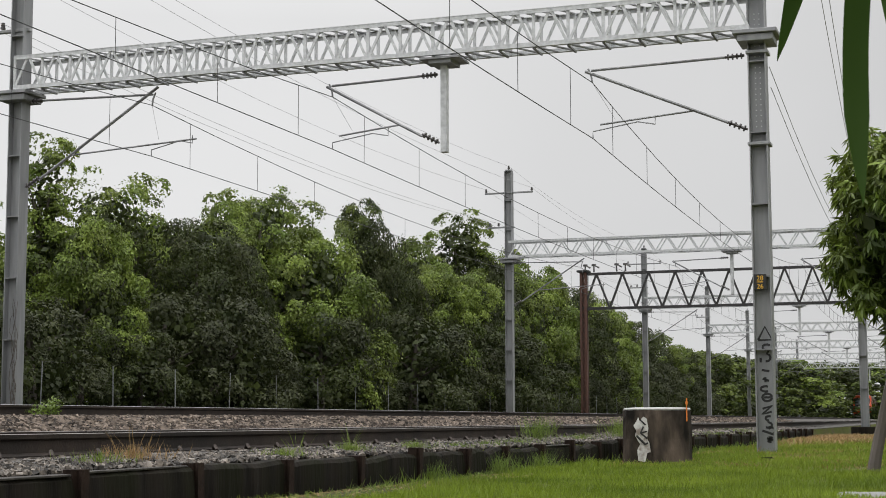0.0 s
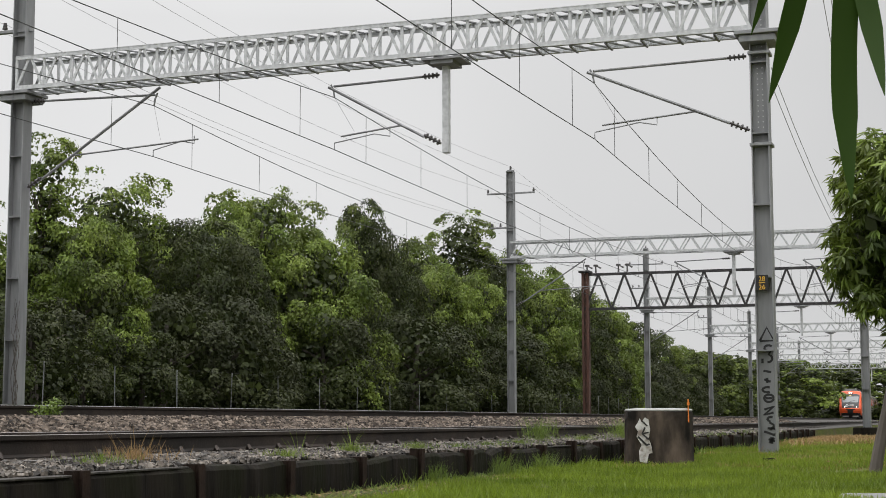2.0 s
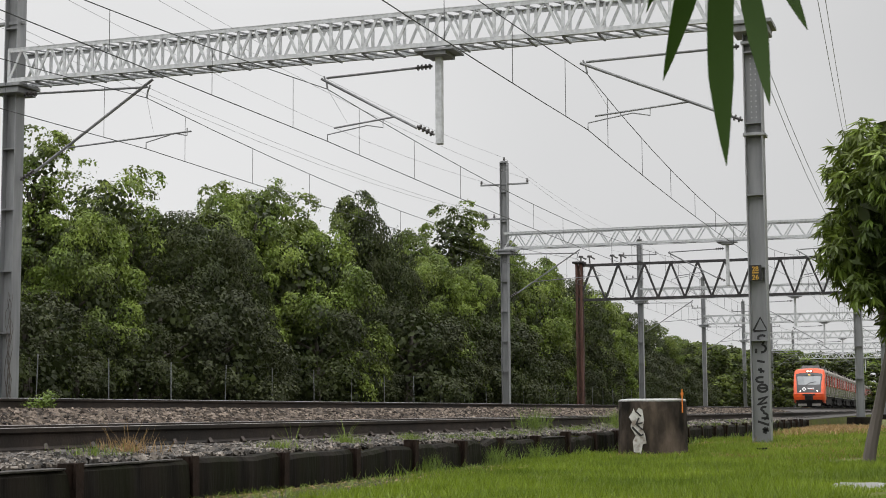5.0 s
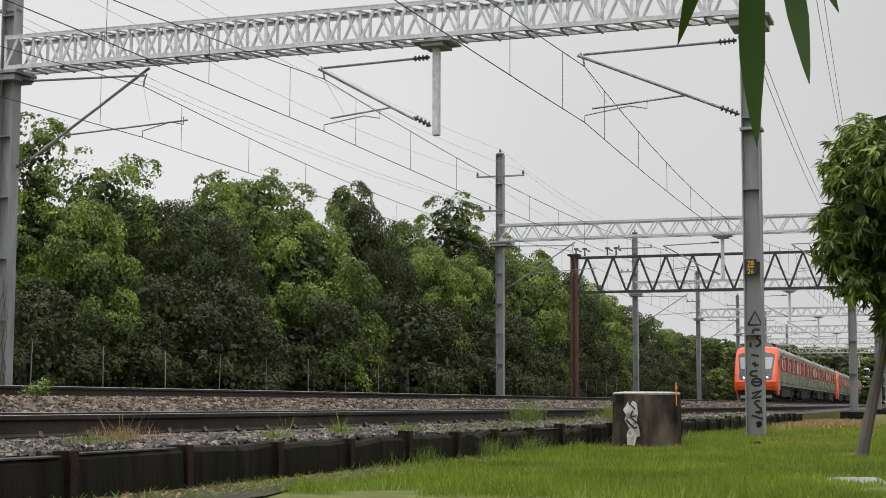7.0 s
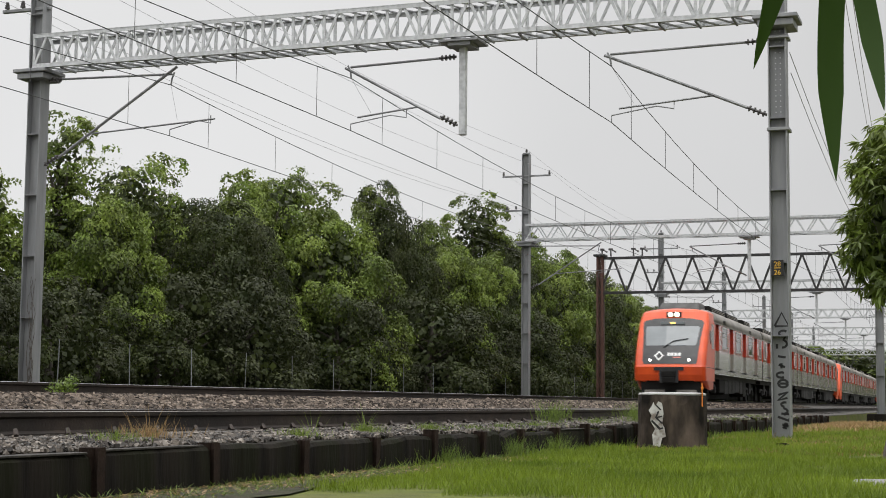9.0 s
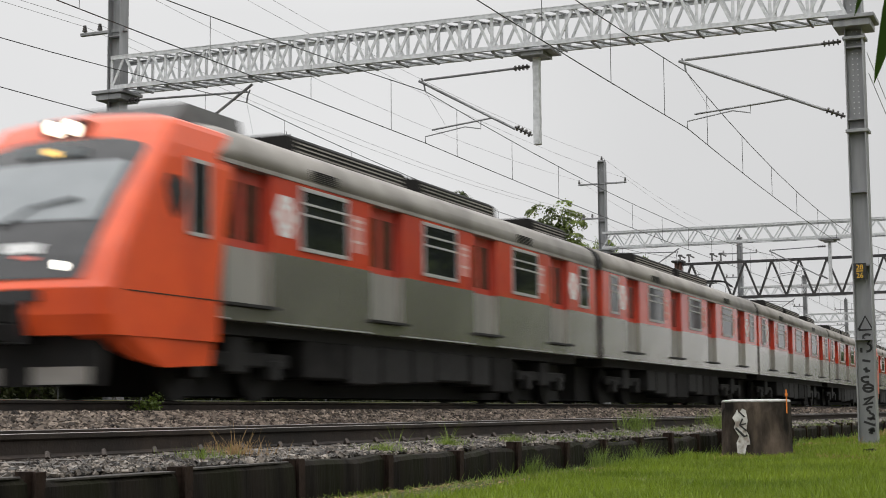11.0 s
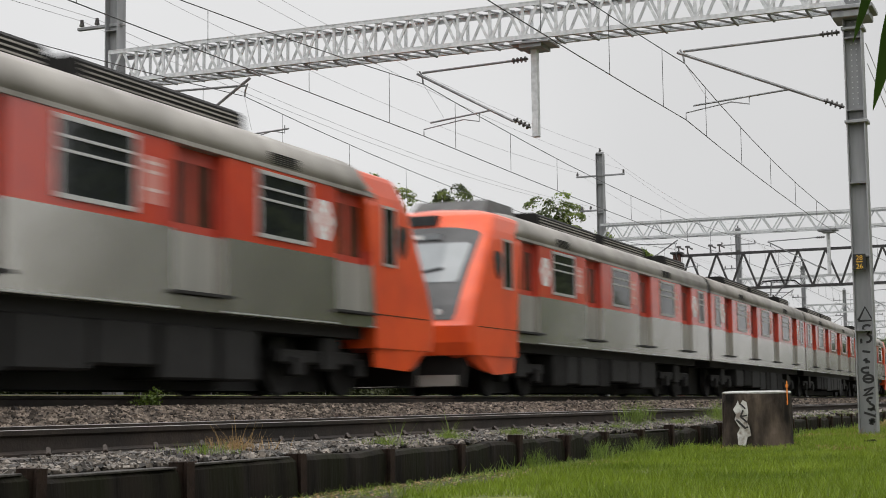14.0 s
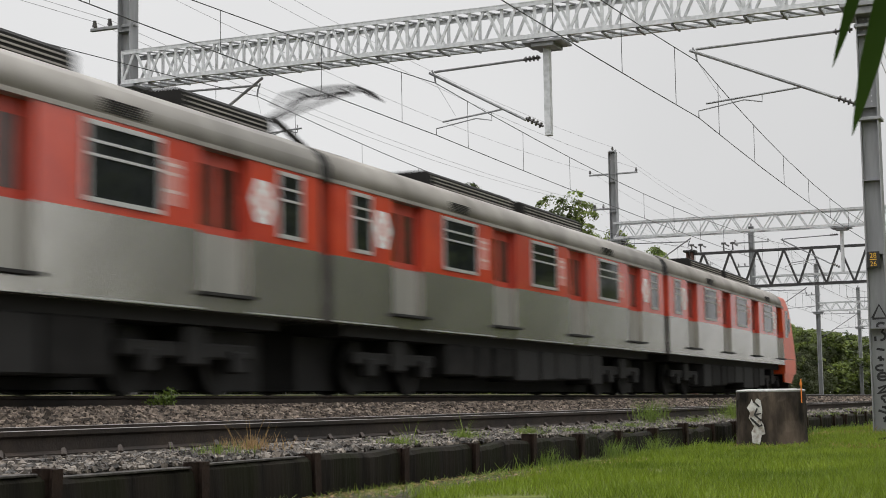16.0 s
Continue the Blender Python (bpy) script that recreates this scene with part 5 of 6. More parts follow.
def plant(kind, x, y, top, turn, wide=1.0):
    crown, trunk = KINDS[kind]
    base = ground_z(x)
    shrub = kind in (5, 6)
    t = thing("shrub" if shrub else "tree", TREE_LABELS[kind], "shrub" if shrub else "tree", at=pose(x + swing(y), y, base, 0, 0, turn), group="shrubs of the forest edge" if shrub else "trees of the forest edge")
    k = (top - base) / KIND_H[kind]
    for n, me in (("trunk", trunk), ("crown", crown)):
        p = part(n, me, None, t)
        p.scale = (k * wide, k * wide, k)
    return t


# (kind, x, y, top of crown, breadth)
FOREST = [(0, -28, 22, 6.8, 1), (2, -27, 27.5, 7.0, 1), (7, -26.5, 31.5, 7.6, 1), (7, -27.2, 36.6, 7.9, 1), (0, -28, 34.5, 8.0, 0.8), (10, -27, 41.0, 9.5, 1.0), (4, -26, 41.5, 6.8, 0.8), (7, -27, 44.6, 8.9, 1), (7, -27.5, 47.2, 8.5, 0.9),
          (2, -25.2, 47.6, 7.5, 0.85), (2, -25.5, 50.6, 7.2, 0.7), (4, -27, 52.0, 8.0, 0.8), (1, -27.5, 54.6, 9.2, 0.7), (7, -27.5, 56.6, 10.1, 1), (0, -28, 59.2, 10.0, 0.75), (4, -25.2, 56.5, 7.9, 0.85), (2, -25, 60.5, 6.9, 0.7),
          (3, -26.5, 65.2, 10.5, 0.72), (2, -26.0, 65.8, 9.7, 0.55), (2, -25.5, 67.8, 8.0, 0.6), (4, -25, 71, 7.8, 0.8), (0, -26.8, 73.6, 9.7, 0.72), (4, -25.2, 77, 8.2, 0.8), (11, -27, 82.0, 12.4, 1.1), (2, -26.2, 83, 9.8, 0.7), (1, -26, 87.5, 10.6, 0.7),
          (4, -25.5, 91, 9.4, 0.8), (0, -26, 96, 10.4, 0.8), (2, -25.5, 102, 9.4, 0.9), (4, -25.5, 108, 9.3, 0.9), (0, -26, 115, 9.0, 0.9), (1, -26, 122, 9.2, 0.9), (2, -26, 130, 8.9, 1), (0, -25.5, 140, 8.4, 1),
          (4, -25, 151, 7.6, 1.1), (0, -25, 165, 7.9, 1.6), (2, -25, 182, 8.2, 1.7), (0, -24, 202, 8.6, 1.8), (1, -23, 226, 9.2, 2), (0, -22, 252, 9.8, 2),
          (2, -18, 278, 10.6, 2), (1, -10, 300, 11.5, 2), (0, 2, 318, 12, 2), (2, 14, 330, 12.5, 2), (0, 26, 335, 12.5, 2)]
BEHIND = [(0, -33, 28, 6.5, 1.1), (2, -33, 36, 7.2, 1.1), (4, -32, 43, 7.2, 1.2), (0, -32, 50, 7.8, 1.0), (2, -33, 57, 8.8, 1.0), (1, -33, 65, 9.4, 0.9), (2, -33, 74, 9.0, 1.0), (0, -33, 82, 9.8, 1.0),
          (2, -32, 90, 10.5, 1.1), (4, -32, 100, 10.3, 1.2), (0, -32, 112, 10.3, 1.2), (2, -32, 126, 10, 1.3)]
prng = random.Random(7)
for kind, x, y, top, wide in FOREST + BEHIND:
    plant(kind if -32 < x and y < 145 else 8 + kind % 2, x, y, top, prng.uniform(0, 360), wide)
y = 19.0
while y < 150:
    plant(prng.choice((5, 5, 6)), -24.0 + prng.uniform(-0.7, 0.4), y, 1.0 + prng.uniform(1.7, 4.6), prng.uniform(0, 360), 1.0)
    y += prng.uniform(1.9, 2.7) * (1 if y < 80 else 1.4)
# near-side trees: those from y 50 on show in the train's polished side; the first five, unseen beside and behind the
# camera, are added to shade the wall
for kind, x, y, top, wide in [(2, 5.5, -6, 7, 1), (0, 6.5, 1, 7, 1), (2, 7.5, 8, 7, 1), (2, 3, -9, 6, 1), (1, -4, -12, 6, 1), (2, 8, 50, 12, 1), (0, 8.5, 55, 12.5, 1), (2, 8, 60, 12, 1), (1, 8.5, 65, 13, 1.1),
                              (2, 8, 70, 12.5, 1), (0, 8.5, 75, 12.5, 1), (2, 8, 80, 12, 1), (0, 8.5, 85, 12, 1), (2, 8, 90, 11.5, 1)]:
    plant(8 + kind % 2, x, y, top, prng.uniform(0, 360), wide)


def build_mango():
    """The small dense tree on the grass: leaning trunk, drooping rosettes of narrow leaves."""
    rng = np.random.default_rng(5)
    t = thing("mango_tree", "small dense mango tree with drooping leaves on the grass", "tree", at=pose(-0.55, 18.0, 0))
    tr = Bits()
    tr.tube([(-0.68, -0.2, -0.1), (-0.62, -0.15, 0.25), (-0.5, -0.05, 0.8), (-0.35, 0, 1.5), (-0.2, 0, 2.3)], 0.075, 9, 0.045)
    for k in range(7):
        a = 0.9 * k
        tr.tube([(-0.42, 0, 1.2 + 0.1 * k), (-0.2 + 0.5 * math.cos(a), 0.5 * math.sin(a), 1.9 + 0.12 * k), (0.9 * math.cos(a), 0.9 * math.sin(a), 2.3 + 0.12 * k)], 0.04, 5, 0.012)
    part("trunk", tr, BARK, t)
    blobs = []
    for k in range(60):
        d = rng.normal(size=3)
        d /= np.linalg.norm(d)
        q = 0.78 + 0.2 * rng.random()
        blobs.append((1.04 * d[0] * q, 1.04 * d[1] * q, 2.72 + 1.4 * d[2] * q * (1 if d[2] > 0 else 1.02), *([0.24 * rng.uniform(0.8, 1.4)] * 3)))
    v, _ = leaf_cloud(rng, blobs, 26000, 0.15, 0.23, 0.75, 0.35, tuft=8)
    # core leaves get the dark green, painting the shade inside the crown
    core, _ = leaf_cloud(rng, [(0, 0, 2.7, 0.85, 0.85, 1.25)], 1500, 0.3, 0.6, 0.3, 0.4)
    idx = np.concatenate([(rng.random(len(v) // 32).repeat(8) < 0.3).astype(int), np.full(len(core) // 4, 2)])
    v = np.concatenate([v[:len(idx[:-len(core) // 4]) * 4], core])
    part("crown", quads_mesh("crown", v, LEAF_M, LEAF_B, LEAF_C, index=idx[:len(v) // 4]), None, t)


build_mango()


# ---- stones, grass, weeds ----
def stones(name, boxes, material, label):
    """Loose stones: each a crooked block of eight corners. boxes: (x0, x1, y0, y1, count, size)."""
    rng = np.random.default_rng(len(name))
    allv, allf = [], []
    o = 0
    cube = np.array([(-1, -1, -1), (1, -1, -1), (1, 1, -1), (-1, 1, -1), (-1, -1, 1), (1, -1, 1), (1, 1, 1), (-1, 1, 1)], float)
    face = np.array([(3, 2, 1, 0), (4, 5, 6, 7), (0, 1, 5, 4), (1, 2, 6, 5), (2, 3, 7, 6), (3, 0, 4, 7)])
    for x0, x1, y0, y1, n, size in boxes:
        x, y = rng.uniform(x0, x1, n), rng.uniform(y0, y1, n)
        z = np.array([bed_z(a) for a in x])
        s = size * rng.uniform(0.5, 1.25, (n, 1, 1)) * rng.uniform(0.55, 1.1, (n, 1, 3)) * 0.5
        v = cube[None] * s * (1 + rng.uniform(-0.35, 0.25, (n, 8, 3)))
        q = rng.normal(size=(n, 4))
        q /= np.linalg.norm(q, axis=1)[:, None]
        w, i, j, k = q.T
        R = np.stack([1 - 2 * (j * j + k * k), 2 * (i * j - k * w), 2 * (i * k + j * w), 2 * (i * j + k * w), 1 - 2 * (i * i + k * k), 2 * (j * k - i * w), 2 * (i * k - j * w), 2 * (j * k + i * w), 1 - 2 * (i * i + j * j)], 1).reshape(n, 3, 3)
        v = np.einsum("nab,nvb->nva", R, v)
        bx = np.array([bend(a) for a in y])
        v += np.stack([x + bx, y, z + size * rng.uniform(-0.12, 0.3, n)], 1)[:, None]
        allv.append(v.reshape(-1, 3))
        allf.append((face[None] + (o + 8 * np.arange(n))[:, None, None]).reshape(-1, 4))
        o += 8 * n
    v, f = np.concatenate(allv), np.concatenate(allf)
    me = bpy.data.meshes.new(name)
    me.from_pydata(v.tolist(), [], f.tolist())
    me.materials.append(material)
    me.update()
    tagged(new(name, me), label, "ballast", kind="stuff")


def bed_z(x):
    pts = [(-16, 0.665), (-10.9, 0.655), (-9.55, 0.40), (-9.3, 0.345), (-8.4, 0.36), (-5.9, 0.345), (-5.35, 0.31), (-4, 0.0)]
    for (a, za), (b, zb) in zip(pts, pts[1:]):
        if a <= x <= b:
            return za + (zb - za) * (x - a) / (b - a)
    return 0.3


stones("brown_ballast", [(-11.95, -9.2, 9, 20, 17000, 0.055), (-11.95, -9.2, 20, 34, 13000, 0.062), (-12, -9.2, 34, 60, 9000, 0.08), (-12, -9.2, 60, 100, 5000, 0.11), (-9.2, -8.15, 9, 30, 3000, 0.06)],
       STONE, "loose brown granite ballast beside the main track")
stones("grey_ballast", [(-6.3, -5.36, 6.5, 15, 8500, 0.036), (-6.3, -5.36, 15, 26, 6000, 0.042), (-6.3, -5.36, 26, 50, 2000, 0.075), (-7.9, -6.48, 6.5, 30, 2500, 0.055)],
       STONE_GREY, "wet grey stones between wall and rail")


def build_clips():
    """Spring clips that hold the near rail to its sleepers."""
    clip = Bits()
    clip.tube([(0.1, -0.05, 0.0), (0.12, -0.05, 0.05), (0.08, 0.0, 0.075), (0.05, 0.05, 0.06), (0.04, 0.05, 0.03)], 0.012, 5).box(0.03, 0.15, -0.07, 0.07, -0.02, 0.015)
    clip.v = [(0.06 + (x - 0.03) * 1.5, y * 1.5, z * 1.3 - 0.03) for x, y, z in clip.v]
    me = clip.mesh("rail_clip", RAIL_SIDE)
    tr = bpy.data.objects["railway_track"]
    y = 4.0
    while y < 40:
        part("rail_clip", me, None, tr, at=pose(-6.35, y, 0.345))
        y += 0.62


build_clips()


def blades(name, spots, material, label, category="grass", seed=1):
    """Blades as thin leaves. spots: arrays of x, y, z, height, lean."""
    rng = np.random.default_rng(seed)
    x, y, z, h, lean, w = spots
    n = len(x)
    a = rng.uniform(0, 2 * math.pi, n)
    base = np.stack([x, y, z], 1)
    side = np.stack([np.cos(a), np.sin(a), np.zeros(n)], 1) * (w / 2)[:, None]
    b = rng.uniform(0, 2 * math.pi, n)
    tip = base + np.stack([np.cos(b) * lean, np.sin(b) * lean, h], 1)
    mid = base * 0.55 + tip * 0.45 + np.array([0, 0, 1]) * (0.08 * h)[:, None]
    v = np.stack([base, mid + side, tip, mid - side], 1).reshape(-1, 3)
    return tagged(new(name, quads_mesh(name, v, material)), label, category, kind="stuff")


def grass_field():
    rng = np.random.default_rng(9)
    X, Y, H = [], [], []
    for y0, y1, n, hh in ((10, 14, 36000, 0.095), (14, 19, 40000, 0.095), (19, 26, 34000, 0.095), (26, 36, 20000, 0.1), (36, 50, 10000, 0.11)):
        y = rng.uniform(y0, y1, n)
        x = rng.uniform(-5.2, 0.3, n)
        g = np.array([noise.noise((a * 0.9, b * 0.5, 3.0)) for a, b in zip(x, y)])
        bare = (np.hypot((x + 4.7) / 0.8, (y - 21.9) / 1.6) < 0.75) & (rng.random(n) < 0.8)
        soil = (y < 18) & (x < -5.15 + 0.75 * (1 - ((y - 3) / 15).clip(0, 1) ** 1.6)) & (rng.random(n) < 0.82)
        keep = (g > -0.42) & ~bare & ~soil
        X.append(x[keep]), Y.append(y[keep]), H.append(hh * (1 + 0.9 * g[keep]) * rng.uniform(0.4, 1.1, keep.sum()))
    x, y, h = np.concatenate(X), np.concatenate(Y), np.concatenate(H)
    blades("grass", (x, y, np.full(len(x), -0.01), h, h * rng.uniform(0.1, 0.8, len(x)), 0.0035 + 0.00022 * y), BLADE, "bright wet green grass below the wall")
    n = 1500
    y = rng.uniform(12.5, 46, n)
    x = -5.22 + np.abs(rng.normal(0, 0.14, n))
    h = rng.uniform(0.04, 0.2, n) * (0.5 + 0.8 * np.array([0.5 + noise.noise((0.0, a * 0.9, 5.0)) for a in y]).clip(0, 1.2))
    blades("tall_grass", (x, y, np.full(n, -0.01), h, h * rng.uniform(0.2, 0.8, n), 0.005 + 0.0002 * y), WEED, "taller weeds along the foot of the wall", seed=3)
    n = 9000
    y = rng.uniform(20, 45, n)
    x = rng.uniform(-5.1, -0.5, n)
    h = rng.uniform(0.02, 0.07, n)
    blades("dry_grass", (x, y, np.zeros(n), h, h * 0.8, 0.008 + 0.0002 * y), BLADE_DRY, "withered straw among the grass", seed=4)

    n = 5000
    y = rng.normal(48, 4.5, n)
    x = -4.5 + rng.normal(0, 0.8, n)
    h = rng.uniform(0.03, 0.16, n)
    blades("straw", (x, y, np.full(n, 0.01), h, h * 0.9, np.full(n, 0.03)), BLADE_DRY, "withered straw over the bare earth", seed=8)

    n = 1500
    y = rng.uniform(7.5, 17, n)
    x = -5.2 + rng.uniform(0, 0.8, n) * (1 - ((y - 3) / 15) ** 1.6)
    h = rng.uniform(0.01, 0.07, n)
    blades("soil_weeds", (x, y, np.full(n, 0.02), h, h * 1.2, np.full(n, 0.007)), WEED, "sparse small weeds on the bare soil", seed=6)
    blades("dead_leaves", (x[::-1], y, np.full(n, 0.03), h * 0.3, h * 1.5, np.full(n, 0.02)), BLADE_DRY, "scattered dead leaves on the bare soil", seed=7)


grass_field()


def tuft(x, y, z, r, h, n, material, label, seed, wide=0.0045):
    rng = np.random.default_rng(seed)
    d = np.abs(rng.normal(0, r * 0.5, n))
    a = rng.uniform(0, 6.28, n)
    hh = h * rng.uniform(0.4, 1.0, n)
    rng2 = np.random.default_rng(seed + 50)
    ob = blades("grass_tuft", (x + d * np.cos(a), y + d * np.sin(a), np.full(n, z), hh, hh * rng2.uniform(0.15, 0.8, n), np.full(n, wide)), material, label, "grass tuft", seed)


for k, (x, y, z, r, h, n, m, lab) in enumerate([
        (-5.75, 9.9, 0.33, 0.3, 0.15, 260, BLADE_DRY, "dry orange-brown grass tuft on the ballast"), (-5.85, 10.1, 0.33, 0.22, 0.3, 26, BLADE_DRY, "dry orange-brown grass tuft on the ballast"),
        (-5.65, 9.3, 0.33, 0.3, 0.12, 160, WEED, "low green weed between the stones"),
        (-5.6, 13.6, 0.32, 0.2, 0.13, 260, WEED, "bright green weed on the wall's edge"), (-5.65, 13.7, 0.32, 0.05, 0.34, 14, WEED, "few long bent grass stalks"),
        (-5.5, 11.9, 0.32, 0.25, 0.1, 220, WEED, "low green weed between the stones"), (-5.6, 12.4, 0.32, 0.05, 0.26, 8, WEED, "few long bent grass stalks"),
        (-5.55, 15.2, 0.32, 0.3, 0.12, 260, WEED, "low green weed between the stones"), (-5.55, 16.4, 0.32, 0.4, 0.08, 210, WEED, "patch of yellow-green weed along the wall"),
        (-5.55, 17.6, 0.32, 0.45, 0.09, 240, WEED, "patch of yellow-green weed along the wall"), (-5.6, 19.0, 0.32, 0.5, 0.10, 240, WEED, "patch of yellow-green weed along the wall"),
        (-5.7, 20.4, 0.33, 0.35, 0.42, 260, WEED, "tall arching green grass by the rail"), (-5.6, 22.2, 0.33, 0.5, 0.13, 210, WEED, "patch of yellow-green weed along the wall"),
        (-5.5, 24.6, 0.32, 0.5, 0.4, 360, WEED, "tall weed beside the concrete block"), (-5.6, 28, 0.32, 1.0, 0.10, 350, WEED, "patch of yellow-green weed along the wall"),
        (-5.6, 32, 0.32, 1.2, 0.10, 350, WEED, "patch of yellow-green weed along the wall"), (-5.6, 37, 0.32, 1.5, 0.13, 350, WEED, "patch of yellow-green weed along the wall"),
        (-5.2, 14.7, 0.0, 0.2, 0.26, 160, WEED, "leafy weed at the foot of the wall"), (-5.15, 16.8, 0.0, 0.3, 0.3, 260, WEED, "leafy weed at the foot of the wall"),
        (-5.1, 18.4, 0.0, 0.3, 0.3, 260, WEED, "leafy weed at the foot of the wall")]):
    tuft(x, y, z, r, h, n, m, lab, 20 + k)


def build_bush(x, y, z, r, seed):
    rng = np.random.default_rng(seed)
    b = thing("bush", "small yellow-green bush growing in the ballast", "bush", at=pose(x, y, z))
    v, _ = leaf_cloud(rng, [(0, 0, r * 0.6, r, r, r * 0.7), (0.1, 0.1, r, r * 0.6, r * 0.6, r * 0.6)], 420, 0.05, 0.5, 0.1, 0.1)
    part("leaves", quads_mesh("leaves", v, WEED), None, b)
    part("stem", Bits().tube([(0, 0, -0.05), (0, 0, r)], 0.012, 5), BARK, b)


build_bush(-11.55, 17.6, 0.62, 0.21, 3)


def build_fence():
    f = thing("fence", "thin pale metal fence stakes with wire at the forest edge", "fence")
    st = Bits().box(-0.011, 0.011, -0.011, 0.011, 0, 1.15, bev=0.003).mesh("stake", GALV)
    y, k = 30.0, 0
    while y < 110:
        part("stake", st, None, f, at=pose(-22.0 + swing(y), y, 0.95, 1.5 * ((k * 7) % 3 - 1), 1.5 * ((k * 5) % 3 - 1), 0))
        y += 3.4
        k += 1
    part("wire", Bits().tube([aloft(-22.0, yy, 2.1) for yy in (30, 56, 74, 92, 110)], 0.002, 4), WIRE, f)


build_fence()


def build_earth():
    b = Bits()
    rings = 14
    v = [(-4.6, 47.0, 0.07)]
    for i in range(24):
        a = 2 * math.pi * i / 24
        r = 1 + 0.25 * noise.noise((math.cos(a) * 2, math.sin(a) * 2, 0))
        v.append((-4.4 + 1.5 * r * math.cos(a), 48 + 7 * r * math.sin(a), 0.005))
    b.add(v, [(0, 1 + i, 1 + (i + 1) % 24) for i in range(24)])
    solo("earth_mound", b, EARTH, "bare wet brown earth at the end of the wall", "earth", kind="structure")
    s = Bits()
    s.rings([[(-0.25, -0.1, 0), (0.2, -0.12, 0), (0.28, 0.08, 0), (-0.2, 0.12, 0)], [(-0.18, -0.06, 0.05), (0.14, -0.08, 0.06), (0.2, 0.05, 0.05), (-0.14, 0.08, 0.05)]], pose(-0.95, 12.9, 0))
    solo("pale_stone", s, CONCRETE_CAP, "flat pale stone lying in the grass", "stone")
    s = Bits()
    s.rings([[(-0.12, -0.06, 0), (0.1, -0.07, 0), (0.13, 0.05, 0), (-0.1, 0.07, 0)], [(-0.08, -0.03, 0.07), (0.06, -0.04, 0.08), (0.09, 0.03, 0.06), (-0.06, 0.04, 0.07)]], pose(-3.1, 23.6, 0))
    solo("dark_stone", s, WALL, "dark lump of stone in the grass", "stone")


build_earth()


def build_creeper():
    """A dry creeper climbing the forest-side column."""
    c = thing("creeper", "thin dry creeper climbing the forest-side column", "plant", at=pose(-20.4, GANTRY_Y - 0.18, 0.98))
    rng = random.Random(2)
    for k in range(5):
        x, pts = rng.uniform(-0.02, 0.08), []
        for i in range(12):
            pts.append((x + 0.05 * math.sin(i * 1.1 + k * 2) + rng.uniform(-0.015, 0.015), -0.01, i * rng.uniform(0.2, 0.22)))
        part("stem", Bits().tube(pts, 0.011, 4, 0.004), BARK, c)


build_creeper()


# ---- the bamboo sprig close to the lens ----
def build_sprig():
    """Hanging narrow leaves on a thin twig; the origin is the tip of the longest leaf."""
    s = thing("bamboo_sprig", "hanging sprig of narrow dark green bamboo leaves", "leaves")

    def leaf(tip, base, w, bow, twist):
        b = Bits()
        tip, base = Vector(tip), Vector(base)
        d = base - tip
        side = Vector((math.cos(radians(twist)), math.sin(radians(twist)), 0))
        n = 14
        left, mid, right = [], [], []
        for i in range(n + 1):
            u = i / n
            k = w * 0.5 * min(1.0, (u / 0.3)) ** 0.8 * (1.0 if u < 0.7 else max(0.06, 1 - ((u - 0.7) / 0.3) ** 1.6)) + 0.0002
            c = tip + d * u + Vector((bow * math.sin(math.pi * u), 0.01 * math.sin(math.pi * u), 0))
            left.append(c - side * k), mid.append(c + Vector((0, 0.12 * k, 0))), right.append(c + side * k)
        v = left + mid + right + [p + Vector((0, 0.0007, 0)) for p in left + mid + right]
        m, q = n + 1, 3 * (n + 1)
        f = []
        for r in (0, 1):
            for i in range(n):
                f.append((r * m + i, r * m + i + 1, (r + 1) * m + i + 1, (r + 1) * m + i))
                f.append((q + (r + 1) * m + i, q + (r + 1) * m + i + 1, q + r * m + i + 1, q + r * m + i))
        b.add(v, f)
        return part("leaf", b, LEAF_NEAR, s, smooth=True)

    leaf((0, 0, 0), (0.012, 0, 0.27), 0.0235, -0.006, 10)
    left = leaf((0, 0.01, 0), (0.058, 0, 0.23), 0.0225, 0.004, 25)
    right = leaf((0, -0.01, 0), (-0.034, 0, 0.21), 0.018, 0.005, -20)
    leaf((0.077, 0.02, 0.122), (0.0, 0.01, 0.27), 0.019, 0.006, 15)
    small = leaf((-0.012, 0.02, 0.062), (0.05, 0.01, 0.25), 0.015, 0.002, 30)
    leaf((0.105, 0.02, 0.178), (0.02, 0.01, 0.29), 0.014, 0.004, 20)
    part("twig", Bits().tube([(0.012, 0, 0.26), (0.0, 0, 0.31), (0.03, 0.02, 0.45), (0.12, 0.05, 0.7)], 0.0025, 5), BARK, s)
    return s, left, right, small


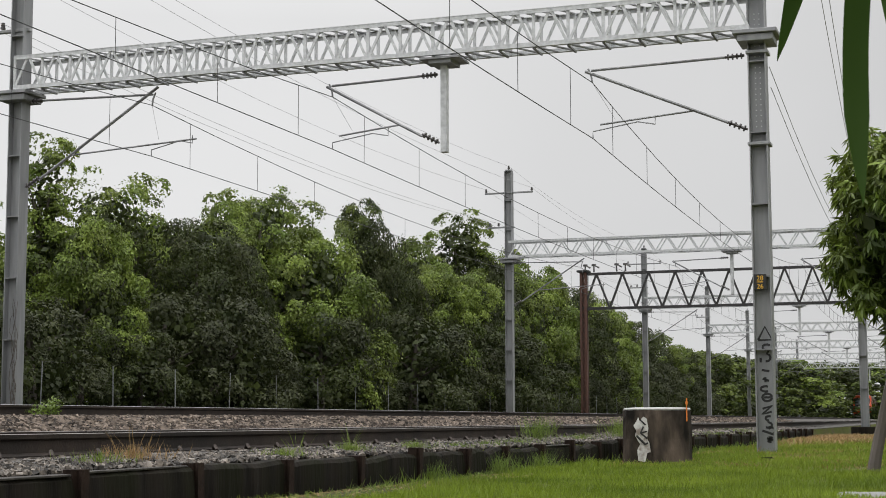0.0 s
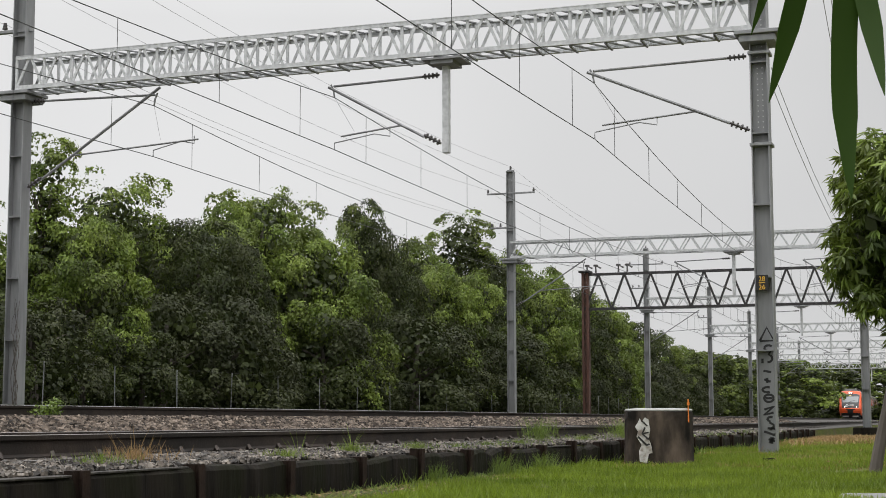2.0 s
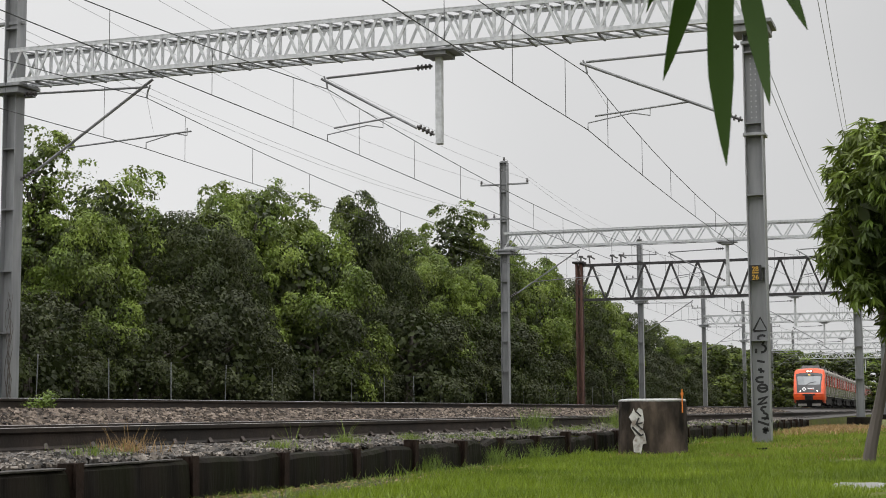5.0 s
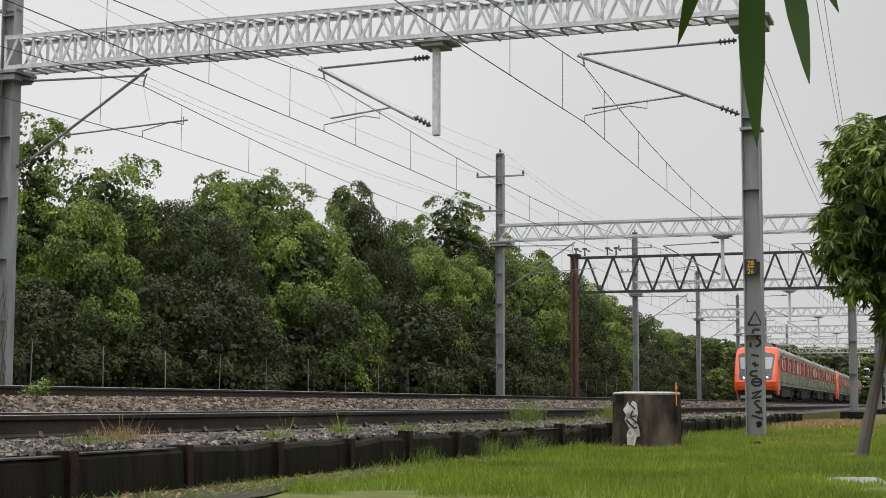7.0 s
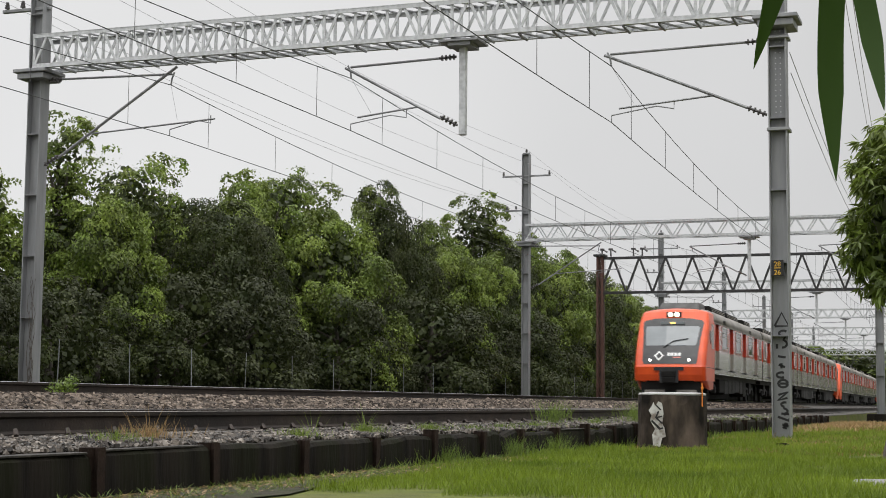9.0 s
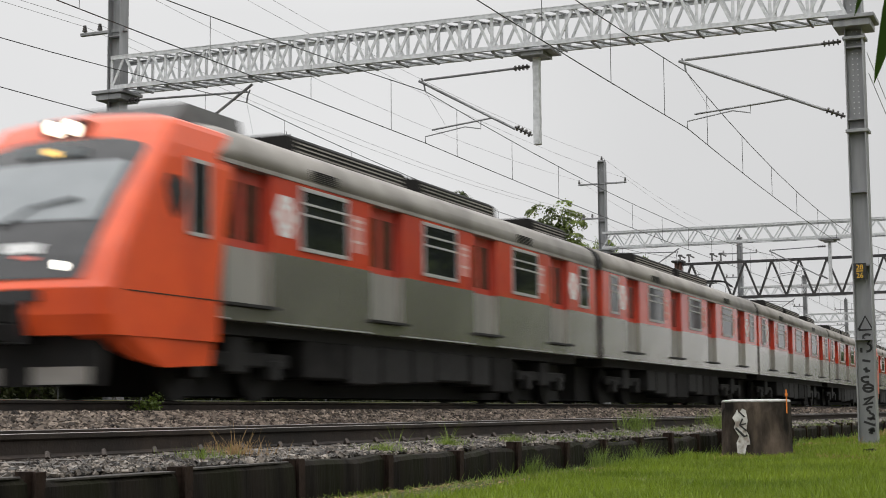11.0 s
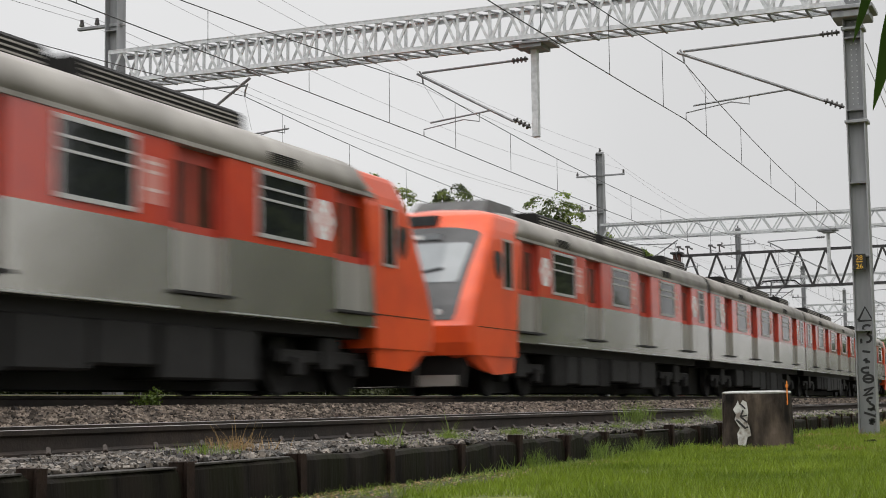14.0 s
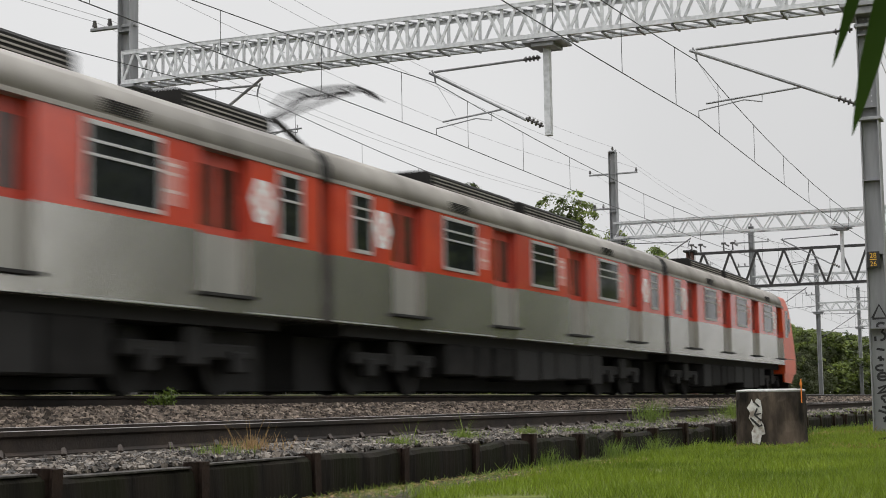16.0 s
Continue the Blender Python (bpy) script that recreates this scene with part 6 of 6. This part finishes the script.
SPRIG, LEAF_LEFT, LEAF_RIGHT, LEAF_SMALL = build_sprig()
SPRIG_ROWS = [
    (0, pose(-0.093, 1.362, EYE + 0.181, 0, 0, 19.1)),
    (0.5, pose(-0.118, 1.350, EYE + 0.182, 0, 0, 19.0)),
    (1, pose(-0.136, 1.353, EYE + 0.182, 0, 0, 19.0)),
    (1.5, pose(-0.148, 1.344, EYE + 0.193, 0, 0, 19.1)),
    (2, pose(-0.102, 1.362, EYE + 0.190, 0, 0, 19.1)),
    (2.5, pose(-0.146, 1.350, EYE + 0.170, 0, 0, 19.1)),
    (3, pose(-0.135, 1.351, EYE + 0.186, 0, 0, 19.1)),
    (3.5, pose(-0.137, 1.356, EYE + 0.202, 0, 0, 19.1)),
    (4, pose(-0.185, 1.336, EYE + 0.235, 0, 0, 19.0)),
    (4.5, pose(-0.188, 1.340, EYE + 0.176, 0, 0, 19.0)),
    (4.7, pose(-0.207, 1.329, EYE + 0.212, 0, 0, 18.9)),
    (5.5, pose(-0.160, 1.343, EYE + 0.209, 0, 0, 18.9)),
    (6.2, pose(-0.183, 1.331, EYE + 0.221, 0, 0, 18.8)),
    (6.8, pose(-0.154, 1.333, EYE + 0.284, 0, 0, 18.7)),
    (7, pose(-0.170, 1.333, EYE + 0.221, 0, 0, 18.7)),
    (7.5, pose(-0.157, 1.341, EYE + 0.228, 0, 0, 18.8)),
    (8, pose(-0.157, 1.336, EYE + 0.200, 0, 0, 19.1)),
    (8.5, pose(-0.151, 1.342, EYE + 0.217, 0, 0, 19.4)),
    (9, pose(-0.133, 1.353, EYE + 0.190, 0, 0, 19.6)),
    (9.5, pose(-0.161, 1.342, EYE + 0.219, 0, 0, 19.9)),
    (10, pose(-0.107, 1.368, EYE + 0.226, 0, 0, 21.1)),
    (10.2, pose(-0.088, 1.375, EYE + 0.239, 0, 0, 21.5)),
    (11, pose(-0.125, 1.372, EYE + 0.229, 0, 0, 22.0)),
    (11.7, pose(-0.175, 1.362, EYE + 0.224, 0, 0, 22.5)),
    (12.3, pose(-0.200, 1.360, EYE + 0.215, 0, 0, 22.8)),
    (12.5, pose(-0.193, 1.374, EYE + 0.200, 0, 0, 22.7)),
    (13, pose(-0.206, 1.367, EYE + 0.202, 0, 0, 22.4)),
    (13.5, pose(-0.239, 1.354, EYE + 0.235, 0, 0, 22.4)),
    (13.9, pose(-0.178, 1.389, EYE + 0.190, 0, 0, 22.4)),
    (14, pose(-0.160, 1.398, EYE + 0.189, 0, 0, 22.5)),
    (14.3, pose(-0.198, 1.377, EYE + 0.202, 0, 0, 22.6)),
    (14.5, pose(-0.163, 1.393, EYE + 0.175, 0, 0, 22.6)),
    (15, pose(-0.237, 1.368, EYE + 0.195, 0, 0, 22.7)),
    (15.5, pose(-0.198, 1.385, EYE + 0.182, 0, 0, 22.8)),
    (15.8, pose(-0.209, 1.379, EYE + 0.169, 0, 0, 22.9)),
    (16, pose(-0.189, 1.385, EYE + 0.172, 0, 0, 22.9)),
]
# sway of the outer leaves beside the long one
LEFT_ROWS = [
    (0, pose(-0.068, 0, 0.126)), (0.5, pose(-0.061, 0, 0.125)), (1, pose(-0.059, 0, 0.098)), (1.5, pose(-0.057, 0, 0.099)),
    (2, pose(-0.066, 0, 0.087)), (2.5, pose(-0.060, 0, 0.096)), (3, pose(-0.058, 0, 0.084)), (3.5, pose(-0.069, 0, 0.071)),
    (4, pose(-0.055, 0, 0.069)), (4.5, pose(-0.052, 0, 0.083)), (4.7, pose(-0.050, 0, 0.075)), (6.8, pose(-0.065, 0, 0.090)),
    (7, pose(-0.065, 0, 0.090)), (7.5, pose(-0.061, 0, 0.081)), (8, pose(-0.061, 0, 0.094)), (8.5, pose(-0.058, 0, 0.074)),
    (9, pose(-0.067, 0, 0.098)), (9.5, pose(-0.064, 0, 0.079)), (13, pose(-0.063, 0, 0.070)), (13.5, pose(-0.059, 0, 0.080)),
    (15, pose(-0.058, 0, 0.093)), (16, pose(-0.061, 0, 0.086)),
]
RIGHT_ROWS = [
    (0, pose(0.046, 0, 0.061)), (0.5, pose(0.045, 0, 0.092)), (1, pose(0.048, 0, 0.064)), (2, pose(0.028, 0, 0.089)), (2.5, pose(0.045, 0, 0.064)),
    (3, pose(0.037, 0, 0.067)), (3.5, pose(0.039, 0, 0.044)), (4, pose(0.041, 0, 0.039)), (4.5, pose(0.042, 0, 0.050)), (4.7, pose(0.040, 0, 0.051)),
    (6.8, pose(0.025, 0, 0.028)), (7, pose(0.043, 0, 0.053)), (7.5, pose(0.041, 0, 0.053)), (8.5, pose(0.045, 0, 0.038)), (9, pose(0.039, 0, 0.059)),
    (9.5, pose(0.037, 0, 0.042)), (13.5, pose(0.036, 0, 0.066)), (16, pose(0.047, 0, 0.060)),
]


def motions():
    """The train runs through; the sprig sways in the wind."""
    times = [0.5 * k for k in range(33)]
    for i, car in enumerate(CARS):
        walk(car, [(t, car_pose(i, t)) for t in times])
    walk(SPRIG, SPRIG_ROWS)
    walk(LEAF_LEFT, LEFT_ROWS)
    walk(LEAF_SMALL, LEFT_ROWS)
    walk(LEAF_RIGHT, RIGHT_ROWS)


motions()
